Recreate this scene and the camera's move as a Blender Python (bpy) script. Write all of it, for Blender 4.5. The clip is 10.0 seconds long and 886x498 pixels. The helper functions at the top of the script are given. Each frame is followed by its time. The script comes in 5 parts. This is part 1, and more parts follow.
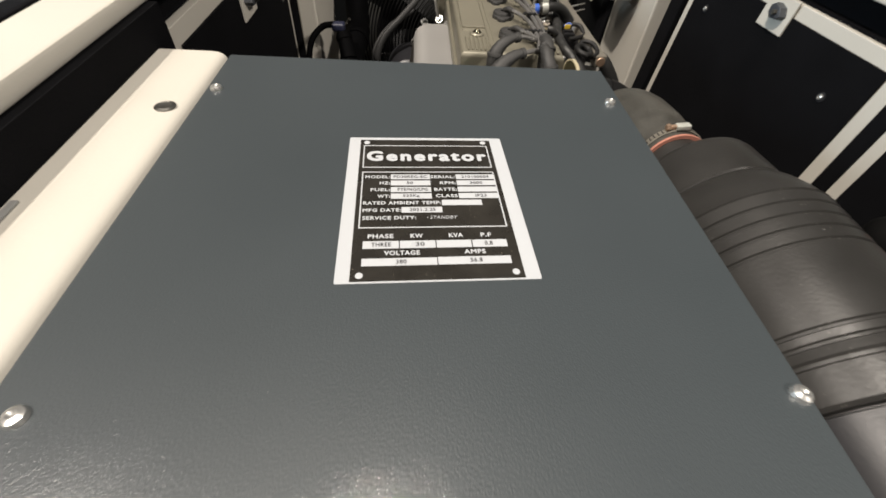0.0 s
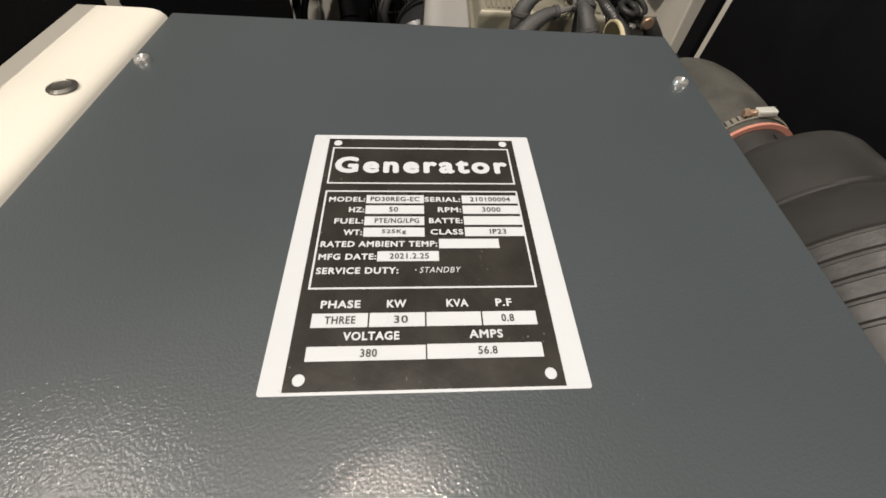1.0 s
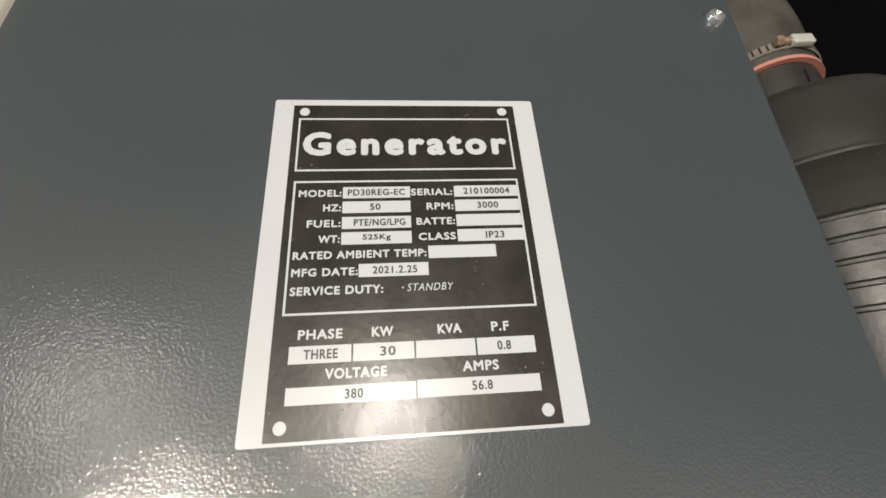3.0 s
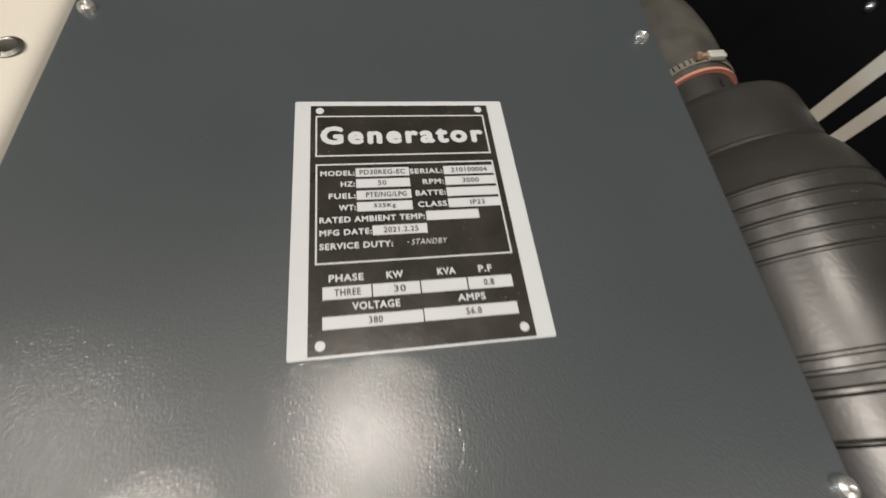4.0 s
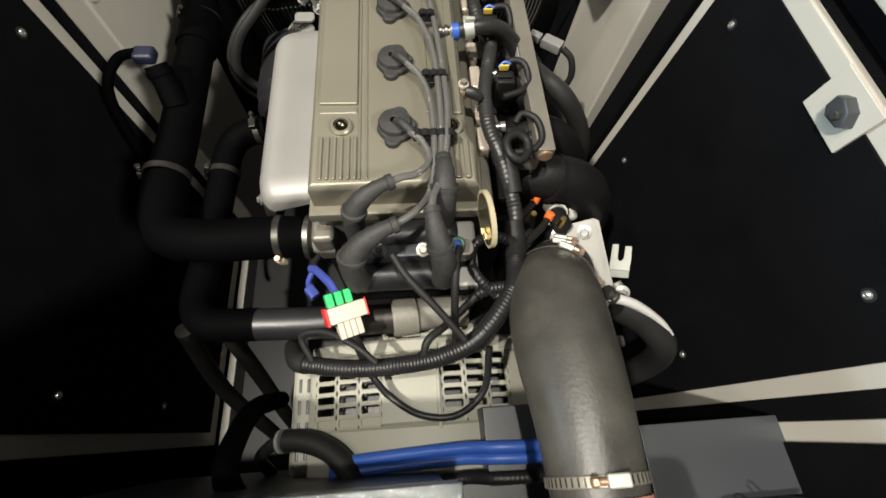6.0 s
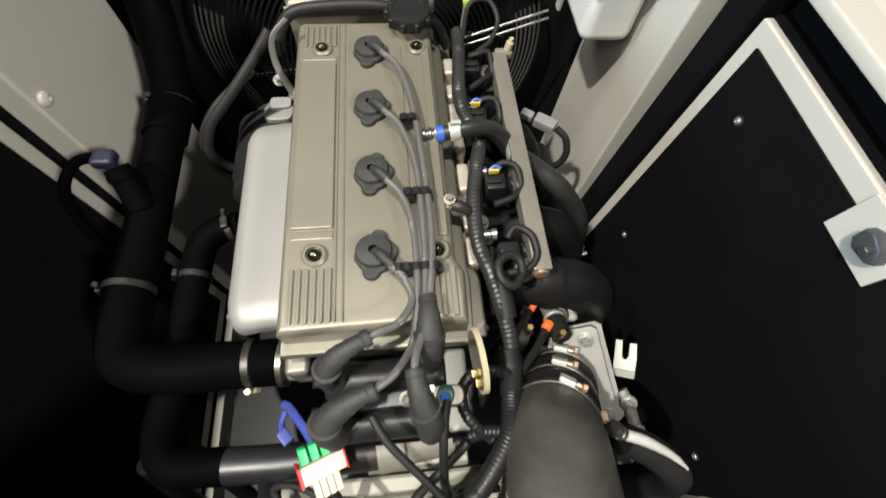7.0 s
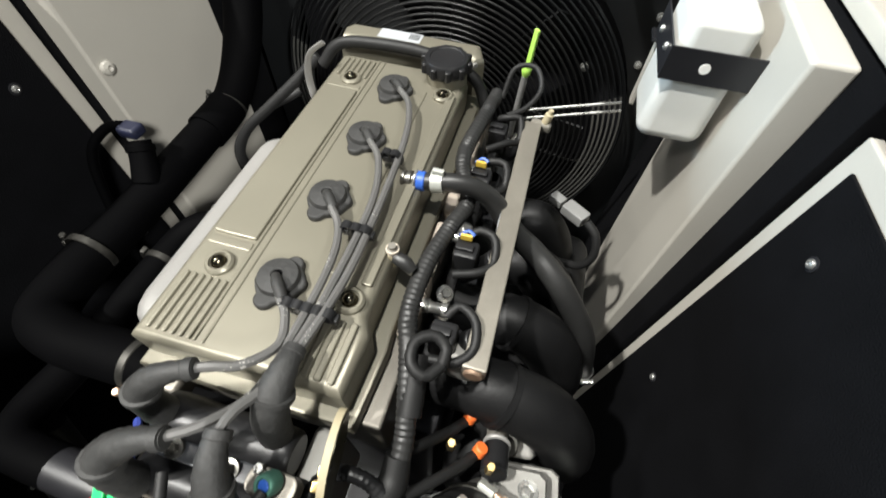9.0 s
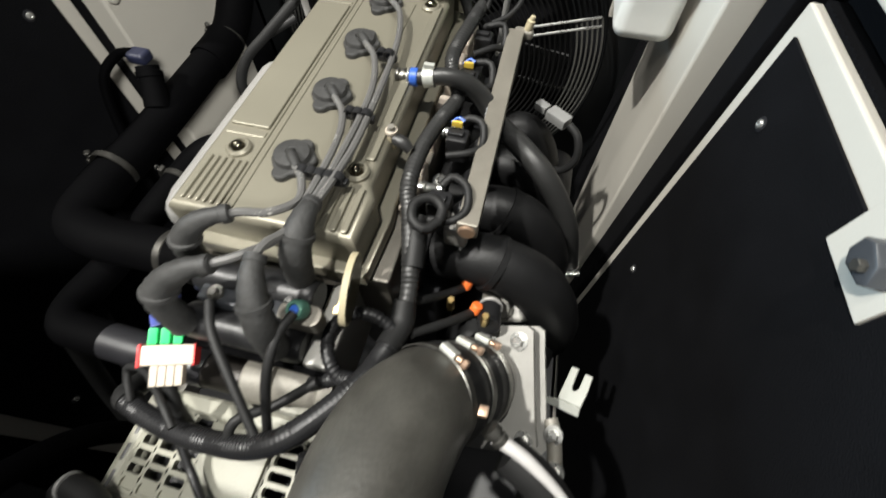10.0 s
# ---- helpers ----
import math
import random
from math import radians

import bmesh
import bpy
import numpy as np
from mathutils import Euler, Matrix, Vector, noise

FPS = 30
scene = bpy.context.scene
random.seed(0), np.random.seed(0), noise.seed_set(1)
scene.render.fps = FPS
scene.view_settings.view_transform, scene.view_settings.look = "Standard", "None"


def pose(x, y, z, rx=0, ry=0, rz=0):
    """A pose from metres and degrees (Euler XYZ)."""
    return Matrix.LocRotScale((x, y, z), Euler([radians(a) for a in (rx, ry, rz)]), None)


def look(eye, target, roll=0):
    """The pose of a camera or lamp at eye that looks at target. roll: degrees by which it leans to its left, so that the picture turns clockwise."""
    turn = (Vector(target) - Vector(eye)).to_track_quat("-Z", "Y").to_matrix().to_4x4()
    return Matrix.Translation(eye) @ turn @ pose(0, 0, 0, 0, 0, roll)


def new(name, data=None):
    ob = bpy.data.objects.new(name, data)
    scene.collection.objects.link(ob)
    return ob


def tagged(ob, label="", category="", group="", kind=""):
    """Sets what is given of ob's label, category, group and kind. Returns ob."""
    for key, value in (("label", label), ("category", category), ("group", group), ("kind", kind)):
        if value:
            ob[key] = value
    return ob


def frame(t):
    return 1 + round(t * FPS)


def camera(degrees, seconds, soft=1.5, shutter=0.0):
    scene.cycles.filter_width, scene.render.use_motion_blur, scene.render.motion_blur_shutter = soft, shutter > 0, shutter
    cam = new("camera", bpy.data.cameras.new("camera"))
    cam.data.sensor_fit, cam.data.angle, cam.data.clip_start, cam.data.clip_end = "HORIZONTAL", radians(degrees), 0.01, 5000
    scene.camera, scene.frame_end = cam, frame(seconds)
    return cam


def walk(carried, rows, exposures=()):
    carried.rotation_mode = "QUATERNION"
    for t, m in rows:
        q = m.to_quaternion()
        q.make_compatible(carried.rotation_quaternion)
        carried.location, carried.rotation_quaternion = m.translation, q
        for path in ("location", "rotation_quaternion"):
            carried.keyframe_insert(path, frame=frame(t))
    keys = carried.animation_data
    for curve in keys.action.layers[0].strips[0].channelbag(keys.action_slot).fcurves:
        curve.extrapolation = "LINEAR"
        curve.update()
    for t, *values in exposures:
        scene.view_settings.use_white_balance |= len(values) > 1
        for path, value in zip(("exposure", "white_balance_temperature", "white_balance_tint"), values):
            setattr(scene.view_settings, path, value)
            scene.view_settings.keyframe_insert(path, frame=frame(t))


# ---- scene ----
cam = camera(93.2, 10.0, soft=1.6, shutter=0.3)
PATH = [
    (0, (0.094, 0.318, 1.099), (0.241, 1.661, -0.376), 5.3),
    (0.5, (0.102, 0.391, 1.067), (0.2, 1.648, -0.485), 5.0),
    (1, (0.109, 0.419, 1.057), (0.187, 1.644, -0.521), 4.5),
    (1.5, (0.11, 0.432, 1.054), (0.189, 1.626, -0.549), 4.4),
    (2, (0.11, 0.447, 1.042), (0.198, 1.557, -0.62), 4.5),
    (2.5, (0.109, 0.464, 1.045), (0.201, 1.356, -0.743), 5.5),
    (2.7, (0.108, 0.478, 1.054), (0.223, 1.267, -0.781), 8.0),
    (3.8, (0.098, 0.446, 1.079), (0.35, 1.285, -0.72), 14.8),
    (4, (0.091, 0.430, 1.094), (0.378, 1.292, -0.688), 15.3),
    (4.2, (0.091, 0.404, 1.123), (0.404, 1.291, -0.642), 15.0),
    (4.3, (0.108, 0.408, 1.152), (0.425, 1.309, -0.605), 14.4),
    (4.4, (0.133, 0.437, 1.185), (0.432, 1.330, -0.583), 13.0),
    (4.5, (0.160, 0.475, 1.207), (0.449, 1.381, -0.552), 10.9),
    (4.7, (0.211, 0.567, 1.220), (0.461, 1.440, -0.562), 8.8),
    (4.8, (0.228, 0.606, 1.222), (0.463, 1.458, -0.572), 8.6),
    (5, (0.252, 0.659, 1.215), (0.437, 1.488, -0.595), 7.3),
    (5.2, (0.274, 0.699, 1.21), (0.419, 1.513, -0.612), 5.6),
    (6.3, (0.275, 0.832, 1.174), (0.441, 1.617, -0.658), 8.8),
    (6.5, (0.279, 0.858, 1.178), (0.445, 1.656, -0.649), 8.4),
    (7, (0.296, 0.934, 1.19), (0.472, 1.761, -0.622), 7.5),
    (7.5, (0.313, 0.999, 1.186), (0.522, 1.904, -0.585), 6.3),
    (8, (0.324, 1.036, 1.19), (0.507, 2.16, -0.454), 3.0),
    (8.4, (0.360, 1.034, 1.173), (0.403, 2.307, -0.368), 3.6),
    (8.5, (0.373, 1.022, 1.166), (0.319, 2.3, -0.371), 3.1),
    (9, (0.438, 0.97, 1.115), (0.166, 2.086, -0.522), 2.7),
    (9.2, (0.441, 0.959, 1.106), (0.186, 2.056, -0.547), 3.3),
    (9.5, (0.472, 0.945, 1.103), (0.228, 2.048, -0.548), 2.0),
    (9.8, (0.476, 0.908, 1.103), (0.240, 1.956, -0.585), 1.5),
    (10, (0.468, 0.868, 1.105), (0.232, 1.883, -0.602), 0.8),
]
walk(cam, [(t, look(eye, target, roll)) for t, eye, target, roll in PATH],
     [(0, -1.03, 6980, 13), (1, -1.06, 7050, 13), (2.5, -1.23, 6980, 12), (4, -1.50, 6980, 13), (4.5, -1.18, 7000, 12), (5.2, -0.99, 6850, 9), (6.5, -0.74, 6800, 8), (8, -0.70, 6250, 8), (9, -0.46, 6350, 8), (10, -0.50, 6420, 8)])

# ---- world and lights ----
world = bpy.data.worlds.new("hall")
scene.world = world
world.use_nodes = True
world.node_tree.nodes["Background"].inputs[0].default_value = (0.9, 0.93, 1.0, 1)
world.node_tree.nodes["Background"].inputs[1].default_value = 0.20


def disk_lamp(name, at, aim, size, power, colour):
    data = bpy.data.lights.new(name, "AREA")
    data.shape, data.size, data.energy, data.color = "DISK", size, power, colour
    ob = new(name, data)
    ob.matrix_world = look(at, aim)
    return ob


# the overhead lamp and two high-bay lamps over the hall's left side
# added fixed stand-in for a torch carried beside the camera
disk_lamp("torch_stand_in", (-0.24, 0.70, 9.0), (0.25, 0.9, 0.8), 0.20, 860, (1.0, 0.965, 0.90))
disk_lamp("hall_lamp_left", (-3.70, -1.30, 8.6), (0.25, 0.9, 0.8), 0.34, 2000, (1.0, 0.96, 0.90))
disk_lamp("hall_lamp_left_far", (-5.20, 1.15, 8.6), (0.25, 0.9, 0.8), 1.00, 230, (1.0, 0.965, 0.91))
# added fill lamps with no known source, behind the enclosure's near end
disk_lamp("added_fill_behind", (4.1, -2.5, 5.0), (0.2, 1.1, 0.8), 0.8, 760, (1.0, 0.97, 0.92))
disk_lamp("added_fill_corner", (-3.2, -2.6, 5.2), (0.3, 1.2, 0.8), 0.8, 110, (1.0, 0.96, 0.90))
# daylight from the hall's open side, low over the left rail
disk_lamp("hall_daylight", (-4.2, 0.9, 1.75), (0.6, 1.2, 0.85), 0.9, 290, (0.64, 0.84, 1.0))

# ---- materials ----


def mat(name, colour, rough=0.5, metal=0.0, vary=0.12, scale=8.0, bump=0.0, bump_scale=200.0, coat=0.0, spec=0.5):
    """A painted, cast or moulded surface: colour varied at two scales, roughness varied, fine relief."""
    m = bpy.data.materials.new(name)
    m.use_nodes = True
    nt = m.node_tree
    b = nt.nodes["Principled BSDF"]
    co = nt.nodes.new("ShaderNodeTexCoord")
    big, fine = nt.nodes.new("ShaderNodeTexNoise"), nt.nodes.new("ShaderNodeTexNoise")
    big.inputs["Scale"].default_value, big.inputs["Detail"].default_value = scale, 5
    fine.inputs["Scale"].default_value, fine.inputs["Detail"].default_value = bump_scale, 3
    for n in (big, fine):
        nt.links.new(co.outputs["Object"], n.inputs["Vector"])
    mix = nt.nodes.new("ShaderNodeMix")
    mix.data_type = "RGBA"
    mix.inputs["A"].default_value = (*[c * (1 - vary) for c in colour], 1)
    mix.inputs["B"].default_value = (*[min(1, c * (1 + vary)) for c in colour], 1)
    add = nt.nodes.new("ShaderNodeMath")
    add.operation = "MULTIPLY_ADD"
    nt.links.new(fine.outputs["Fac"], add.inputs[0])
    add.inputs[1].default_value = 0.4
    half = nt.nodes.new("ShaderNodeMath")
    half.operation = "MULTIPLY_ADD"
    nt.links.new(big.outputs["Fac"], half.inputs[0])
    half.inputs[1].default_value, half.inputs[2].default_value = 1.2, -0.3
    nt.links.new(half.outputs[0], add.inputs[2])
    nt.links.new(add.outputs[0], mix.inputs["Factor"])
    nt.links.new(mix.outputs["Result"], b.inputs["Base Color"])
    rr = nt.nodes.new("ShaderNodeMapRange")
    rr.inputs["To Min"].default_value, rr.inputs["To Max"].default_value = max(0.03, rough - 0.1), min(1, rough + 0.1)
    nt.links.new(big.outputs["Fac"], rr.inputs["Value"])
    nt.links.new(rr.outputs["Result"], b.inputs["Roughness"])
    b.inputs["Metallic"].default_value = metal
    b.inputs["Specular IOR Level"].default_value = spec
    b.inputs["Coat Weight"].default_value = coat
    if bump:
        bp = nt.nodes.new("ShaderNodeBump")
        bp.inputs["Strength"].default_value, bp.inputs["Distance"].default_value = bump, 0.001
        nt.links.new(fine.outputs["Fac"], bp.inputs["Height"])
        nt.links.new(bp.outputs["Normal"], b.inputs["Normal"])
    return m


CREAM = mat("cream_powder_coat", (0.43, 0.410, 0.364), 0.42, vary=0.05, bump=0.08, bump_scale=420)
FOAM = mat("black_acoustic_foam", (0.0034, 0.0035, 0.0042), 0.95, vary=0.45, scale=14, bump=0.9, bump_scale=650, spec=0.07)
PANEL = mat("dark_grey_textured_paint", (0.0325, 0.0395, 0.0430), 0.42, vary=0.09, scale=5, bump=0.17, bump_scale=820, coat=0.55, spec=0.34)
PANEL.node_tree.nodes["Principled BSDF"].inputs["Coat Roughness"].default_value = 0.06
PANEL.node_tree.links.new(PANEL.node_tree.nodes["Bump"].outputs["Normal"], PANEL.node_tree.nodes["Principled BSDF"].inputs["Coat Normal"])
STEELBLACK = mat("black_painted_steel", (0.014, 0.014, 0.016), 0.38, vary=0.2, bump=0.1, bump_scale=300)
FILTER = mat("dusty_black_plastic", (0.022, 0.0213, 0.020), 0.36, vary=0.3, scale=16, bump=0.12, bump_scale=300)
GUARD = mat("gloss_black_wire", (0.008, 0.008, 0.008), 0.36, vary=0.2, spec=0.6)
SHROUD = mat("satin_black_shroud_paint", (0.0065, 0.0072, 0.0078), 0.40, vary=0.3, scale=6, bump=0.1, bump_scale=300)
MANIFOLD = mat("matt_black_moulding", (0.0055, 0.0055, 0.0058), 0.50, vary=0.35, scale=20, bump=0.2, bump_scale=350, spec=0.3)
TARNISH = mat("tarnished_zinc", (0.17, 0.165, 0.15), 0.36, metal=0.9, vary=0.3, scale=50)
TUBE = mat("cloudy_translucent_tube", (0.36, 0.37, 0.34), 0.35, vary=0.1, scale=20)
# near-zero rubber black: shade of the dark parts is put into the colour
HOSEBLACK = mat("shade_black_rubber", (0.0009, 0.0009, 0.0011), 0.7, vary=0.3, scale=20, bump=0.15, bump_scale=500, spec=0.03)
ACORN = mat("dark_plated_nut", (0.16, 0.14, 0.10), 0.14, metal=1.0, vary=0.2, scale=60)
NAVY = mat("navy_plastic", (0.008, 0.010, 0.026), 0.5, vary=0.2, scale=60)
VIOLET = mat("violet_blue_plastic", (0.035, 0.055, 0.26), 0.45, vary=0.15, scale=60)
RUBBER = mat("black_rubber", (0.012, 0.012, 0.012), 0.55, vary=0.3, scale=20, bump=0.15, bump_scale=500, spec=0.3)
GREYHOSE = mat("worn_grey_black_hose", (0.021, 0.021, 0.0205), 0.42, vary=0.3, scale=30, bump=0.1, bump_scale=400)
HEADCAST = mat("oiled_dark_casting", (0.19, 0.175, 0.15), 0.4, metal=0.5, vary=0.25, scale=40, bump=0.1, bump_scale=400)
PINKCAST = mat("copper_pink_casting", (0.60, 0.52, 0.44), 0.36, metal=0.5, vary=0.2, scale=50, bump=0.15, bump_scale=400)
SILICONE = mat("dull_black_silicone_hose", (0.049, 0.047, 0.041), 0.43, vary=0.62, scale=26, bump=0.3, bump_scale=300)
PLASTIC = mat("black_moulded_plastic", (0.012, 0.012, 0.0127), 0.40, vary=0.2, scale=25, bump=0.12, bump_scale=400, spec=0.35)
BOOT = mat("grey_black_rubber_boot", (0.023, 0.0228, 0.022), 0.66, vary=0.5, scale=60, bump=0.6, bump_scale=240)
LEAD = mat("grey_ignition_lead", (0.085, 0.083, 0.080), 0.5, vary=0.15, scale=30)
COVER = mat("bronze_grey_cast_paint", (0.200, 0.187, 0.145), 0.40, metal=0.4, vary=0.06, scale=10, bump=0.07, bump_scale=800)
ALU = mat("cast_aluminium", (0.28, 0.273, 0.255), 0.48, metal=0.35, vary=0.2, scale=30, bump=0.1, bump_scale=900)
DULLCAST = mat("dull_grey_casting", (0.20, 0.188, 0.162), 0.55, metal=0.25, vary=0.3, scale=40, bump=0.2, bump_scale=300)
RAILPAINT = mat("grey_bronze_rail", (0.25, 0.232, 0.196), 0.40, metal=0.5, vary=0.14, scale=30, bump=0.15, bump_scale=500)
SHIELD = mat("satin_silver_sheet", (0.285, 0.278, 0.266), 0.52, metal=0.35, vary=0.10, scale=9, bump=0.15, bump_scale=500)
# dull clamp steel with the left side's shade put into the colour
DULLCLAMP = mat("dull_shaded_clamp_steel", (0.055, 0.053, 0.048), 0.42, metal=0.8, vary=0.5, scale=60)
SKIRT = mat("shaded_skirt_brown_pipe", (0.035, 0.031, 0.027), 0.45, metal=0.4, vary=0.35, scale=24, bump=0.2, bump_scale=300)
GUARDGREY = mat("lit_grey_wire", (0.16, 0.16, 0.15), 0.32, metal=0.6, vary=0.2, scale=30)
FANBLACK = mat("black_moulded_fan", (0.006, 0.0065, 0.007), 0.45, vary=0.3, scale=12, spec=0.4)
ZINC = mat("bright_zinc_plate", (0.50, 0.50, 0.48), 0.28, metal=0.8, vary=0.12, scale=60)
WHITEZINC = mat("pale_zinc_sheet", (0.46, 0.47, 0.43), 0.38, metal=0.3, vary=0.1, scale=40)
BRASS = mat("yellow_passivated_steel", (0.72, 0.52, 0.22), 0.3, metal=1.0, vary=0.15, scale=60)
COPPER = mat("copper_tint_steel", (0.56, 0.39, 0.28), 0.32, metal=0.75, vary=0.2, scale=60)
BEIGE = mat("beige_cast_housing", (0.29, 0.285, 0.235), 0.5, vary=0.12, scale=16, bump=0.25, bump_scale=500)
WHITE = mat("white_plastic", (0.80, 0.79, 0.75), 0.4, vary=0.04)
OFFWHITE = mat("ivory_plastic", (0.52, 0.455, 0.375), 0.45, vary=0.08, scale=60)
SHEATH = mat("grey_white_sheath", (0.42, 0.41, 0.40), 0.5, vary=0.1, scale=60)
LABELWHITE = mat("white_vinyl", (0.35, 0.365, 0.38), 0.30, vary=0.03, scale=30)
LABELBLACK = mat("black_vinyl", (0.016, 0.0145, 0.012), 0.28, vary=0.5, scale=40, bump=0.05, bump_scale=300)
INK = mat("black_ink", (0.02, 0.02, 0.02), 0.4)
GREEN = mat("green_plastic", (0.02, 0.52, 0.14), 0.4, vary=0.1, scale=60)
LIME = mat("lime_green_plastic", (0.42, 0.72, 0.12), 0.4, vary=0.06, scale=60)
BLUE = mat("blue_plastic", (0.03, 0.10, 0.42), 0.4, vary=0.12, scale=60)
TEAL = mat("teal_plastic", (0.06, 0.15, 0.115), 0.45, vary=0.15, scale=60)
RED = mat("red_plastic", (0.65, 0.03, 0.03), 0.4, vary=0.1, scale=60)
ORANGE = mat("orange_plastic", (0.72, 0.15, 0.03), 0.45, vary=0.1, scale=60)
SALMON = mat("salmon_silicone_edge", (0.40, 0.17, 0.125), 0.55, vary=0.1, scale=60)
YELLOW = mat("yellow_plastic", (0.66, 0.46, 0.06), 0.4, vary=0.1, scale=60)
GREYPLASTIC = mat("mid_grey_plastic", (0.19, 0.19, 0.185), 0.45, vary=0.1, scale=60)
DARKSHEET = mat("dark_grey_sheet", (0.035, 0.038, 0.043), 0.4, vary=0.1, bump=0.15, bump_scale=400)
MATTBLACK = mat("matt_black_rubberised_steel", (0.003, 0.003, 0.003), 0.75, vary=0.3, spec=0.08, bump=0.1, bump_scale=300)
DULLCOPPER = mat("dull_copper_paint", (0.20, 0.075, 0.035), 0.55, vary=0.2, scale=40)
OLIVE = mat("olive_grey_casting", (0.075, 0.068, 0.038), 0.30, metal=0.45, vary=0.2, scale=50, bump=0.1, bump_scale=400)
CONCRETE = mat("grey_concrete", (0.28, 0.27, 0.25), 0.8, vary=0.2, scale=2, bump=0.3, bump_scale=60)
GASKET = mat("pale_fibre_gasket", (0.40, 0.35, 0.23), 0.6, vary=0.15, scale=60)
BOTTLE = mat("milky_polyethylene", (0.62, 0.62, 0.585), 0.38, vary=0.03)
BOTTLE.node_tree.nodes["Principled BSDF"].inputs["Subsurface Weight"].default_value = 0.25
BOTTLE.node_tree.nodes["Principled BSDF"].inputs["Subsurface Radius"].default_value = (0.02, 0.02, 0.02)


def flecks(m, colour, scale, most, strength=1.0):
    """Sparse specks of dust or chipped paint: small spots where a cell noise peaks."""
    nt = m.node_tree
    b = nt.nodes["Principled BSDF"]
    link = b.inputs["Base Color"].links[0]
    src = link.from_socket
    co = nt.nodes.new("ShaderNodeTexCoord")
    vo = nt.nodes.new("ShaderNodeTexVoronoi")
    vo.inputs["Scale"].default_value = scale
    nt.links.new(co.outputs["Object"], vo.inputs["Vector"])
    no = nt.nodes.new("ShaderNodeTexNoise")
    no.inputs["Scale"].default_value = scale / 9
    nt.links.new(co.outputs["Object"], no.inputs["Vector"])
    lim = nt.nodes.new("ShaderNodeMapRange")
    lim.inputs["From Min"].default_value, lim.inputs["From Max"].default_value = 0.52, 0.75
    lim.inputs["To Min"].default_value, lim.inputs["To Max"].default_value = 0.0, most
    nt.links.new(no.outputs["Fac"], lim.inputs["Value"])
    less = nt.nodes.new("ShaderNodeMath")
    less.operation = "LESS_THAN"
    nt.links.new(vo.outputs["Distance"], less.inputs[0])
    nt.links.new(lim.outputs["Result"], less.inputs[1])
    mul = nt.nodes.new("ShaderNodeMath")
    mul.operation = "MULTIPLY"
    mul.inputs[1].default_value = strength
    nt.links.new(less.outputs[0], mul.inputs[0])
    mix = nt.nodes.new("ShaderNodeMix")
    mix.data_type = "RGBA"
    mix.inputs["B"].default_value = (*colour, 1)
    nt.links.new(mul.outputs[0], mix.inputs["Factor"])
    nt.links.new(src, mix.inputs["A"])
    nt.links.new(mix.outputs["Result"], b.inputs["Base Color"])


flecks(LEAD, (0.42, 0.41, 0.38), 420, 0.42, 0.75)
flecks(PANEL, (0.20, 0.20, 0.19), 300, 0.10, 0.4)
flecks(LABELBLACK, (0.16, 0.14, 0.11), 420, 0.25, 0.6)
flecks(LABELWHITE, (0.42, 0.40, 0.36), 300, 0.10, 0.25)
flecks(CREAM, (0.30, 0.27, 0.22), 90, 0.06, 0.5)
flecks(SILICONE, (0.12, 0.115, 0.10), 420, 0.30, 0.30)
flecks(FILTER, (0.13, 0.125, 0.115), 210, 0.20, 0.5)

# ---- building helpers ----
ORIGIN = {}


def thing(name, at, label, category, group="", kind=""):
    ob = new(name)
    ob.empty_display_size = 0.02
    ob.location = at
    ORIGIN[ob] = Vector(at)
    return tagged(ob, label, category, group, kind)


def part(name, bm, material, parent=None, label="", smooth=True):
    """Links a bmesh, given in world places, as one mesh object under its parent."""
    org = ORIGIN.get(parent, Vector())
    bmesh.ops.translate(bm, verts=bm.verts, vec=-org)
    me = bpy.data.meshes.new(name)
    normals = None
    if smooth and len(bm.faces) < 3000:
        # corner normals weighted by face area, so that broad faces stay flat between rounded edges
        bm.normal_update()
        cos = math.cos(radians(38))
        normals = []
        for f in bm.faces:
            for v in f.verts:
                n = Vector()
                for g in v.link_faces:
                    if g is f or g.normal.dot(f.normal) > cos:
                        n += g.normal * g.calc_area()
                normals.append(n.normalized() if n.length > 0 else f.normal.copy())
    bm.to_mesh(me)
    bm.free()
    me.materials.append(material)
    if smooth:
        me.shade_smooth()
        if normals:
            me.normals_split_custom_set(normals)
        else:
            me.set_sharp_from_angle(angle=radians(38))
    ob = new(name, me)
    ob.parent = parent
    ORIGIN[ob] = org
    if label:
        ob["label"] = label
    return ob


def structure(name, bm, material, label, category):
    ob = part(name, bm, material)
    return tagged(ob, label, category, kind="structure")


def box(x0, x1, y0, y1, z0, z1, r=0.0, seg=2, bm=None, m=None):
    """A box between two corners, with rounded edges."""
    b2 = bmesh.new()
    bmesh.ops.create_cube(b2, size=1)
    bmesh.ops.scale(b2, verts=b2.verts, vec=(x1 - x0, y1 - y0, z1 - z0))
    if r:
        bmesh.ops.bevel(b2, geom=b2.edges, offset=r, segments=seg, affect="EDGES", profile=0.5)
    bmesh.ops.translate(b2, verts=b2.verts, vec=((x0 + x1) / 2, (y0 + y1) / 2, (z0 + z1) / 2))
    if m is not None:
        bmesh.ops.transform(b2, verts=b2.verts, matrix=m)
    return join(bm, b2)


def join(bm, b2):
    if bm is None:
        return b2
    me = bpy.data.meshes.new("join")
    b2.to_mesh(me)
    b2.free()
    bm.from_mesh(me)
    bpy.data.meshes.remove(me)
    return bm


def along(a, b):
    """The turn that carries +z to the way from a to b, at a."""
    a, b = Vector(a), Vector(b)
    return Matrix.Translation(a) @ (b - a).to_track_quat("Z", "Y").to_matrix().to_4x4()


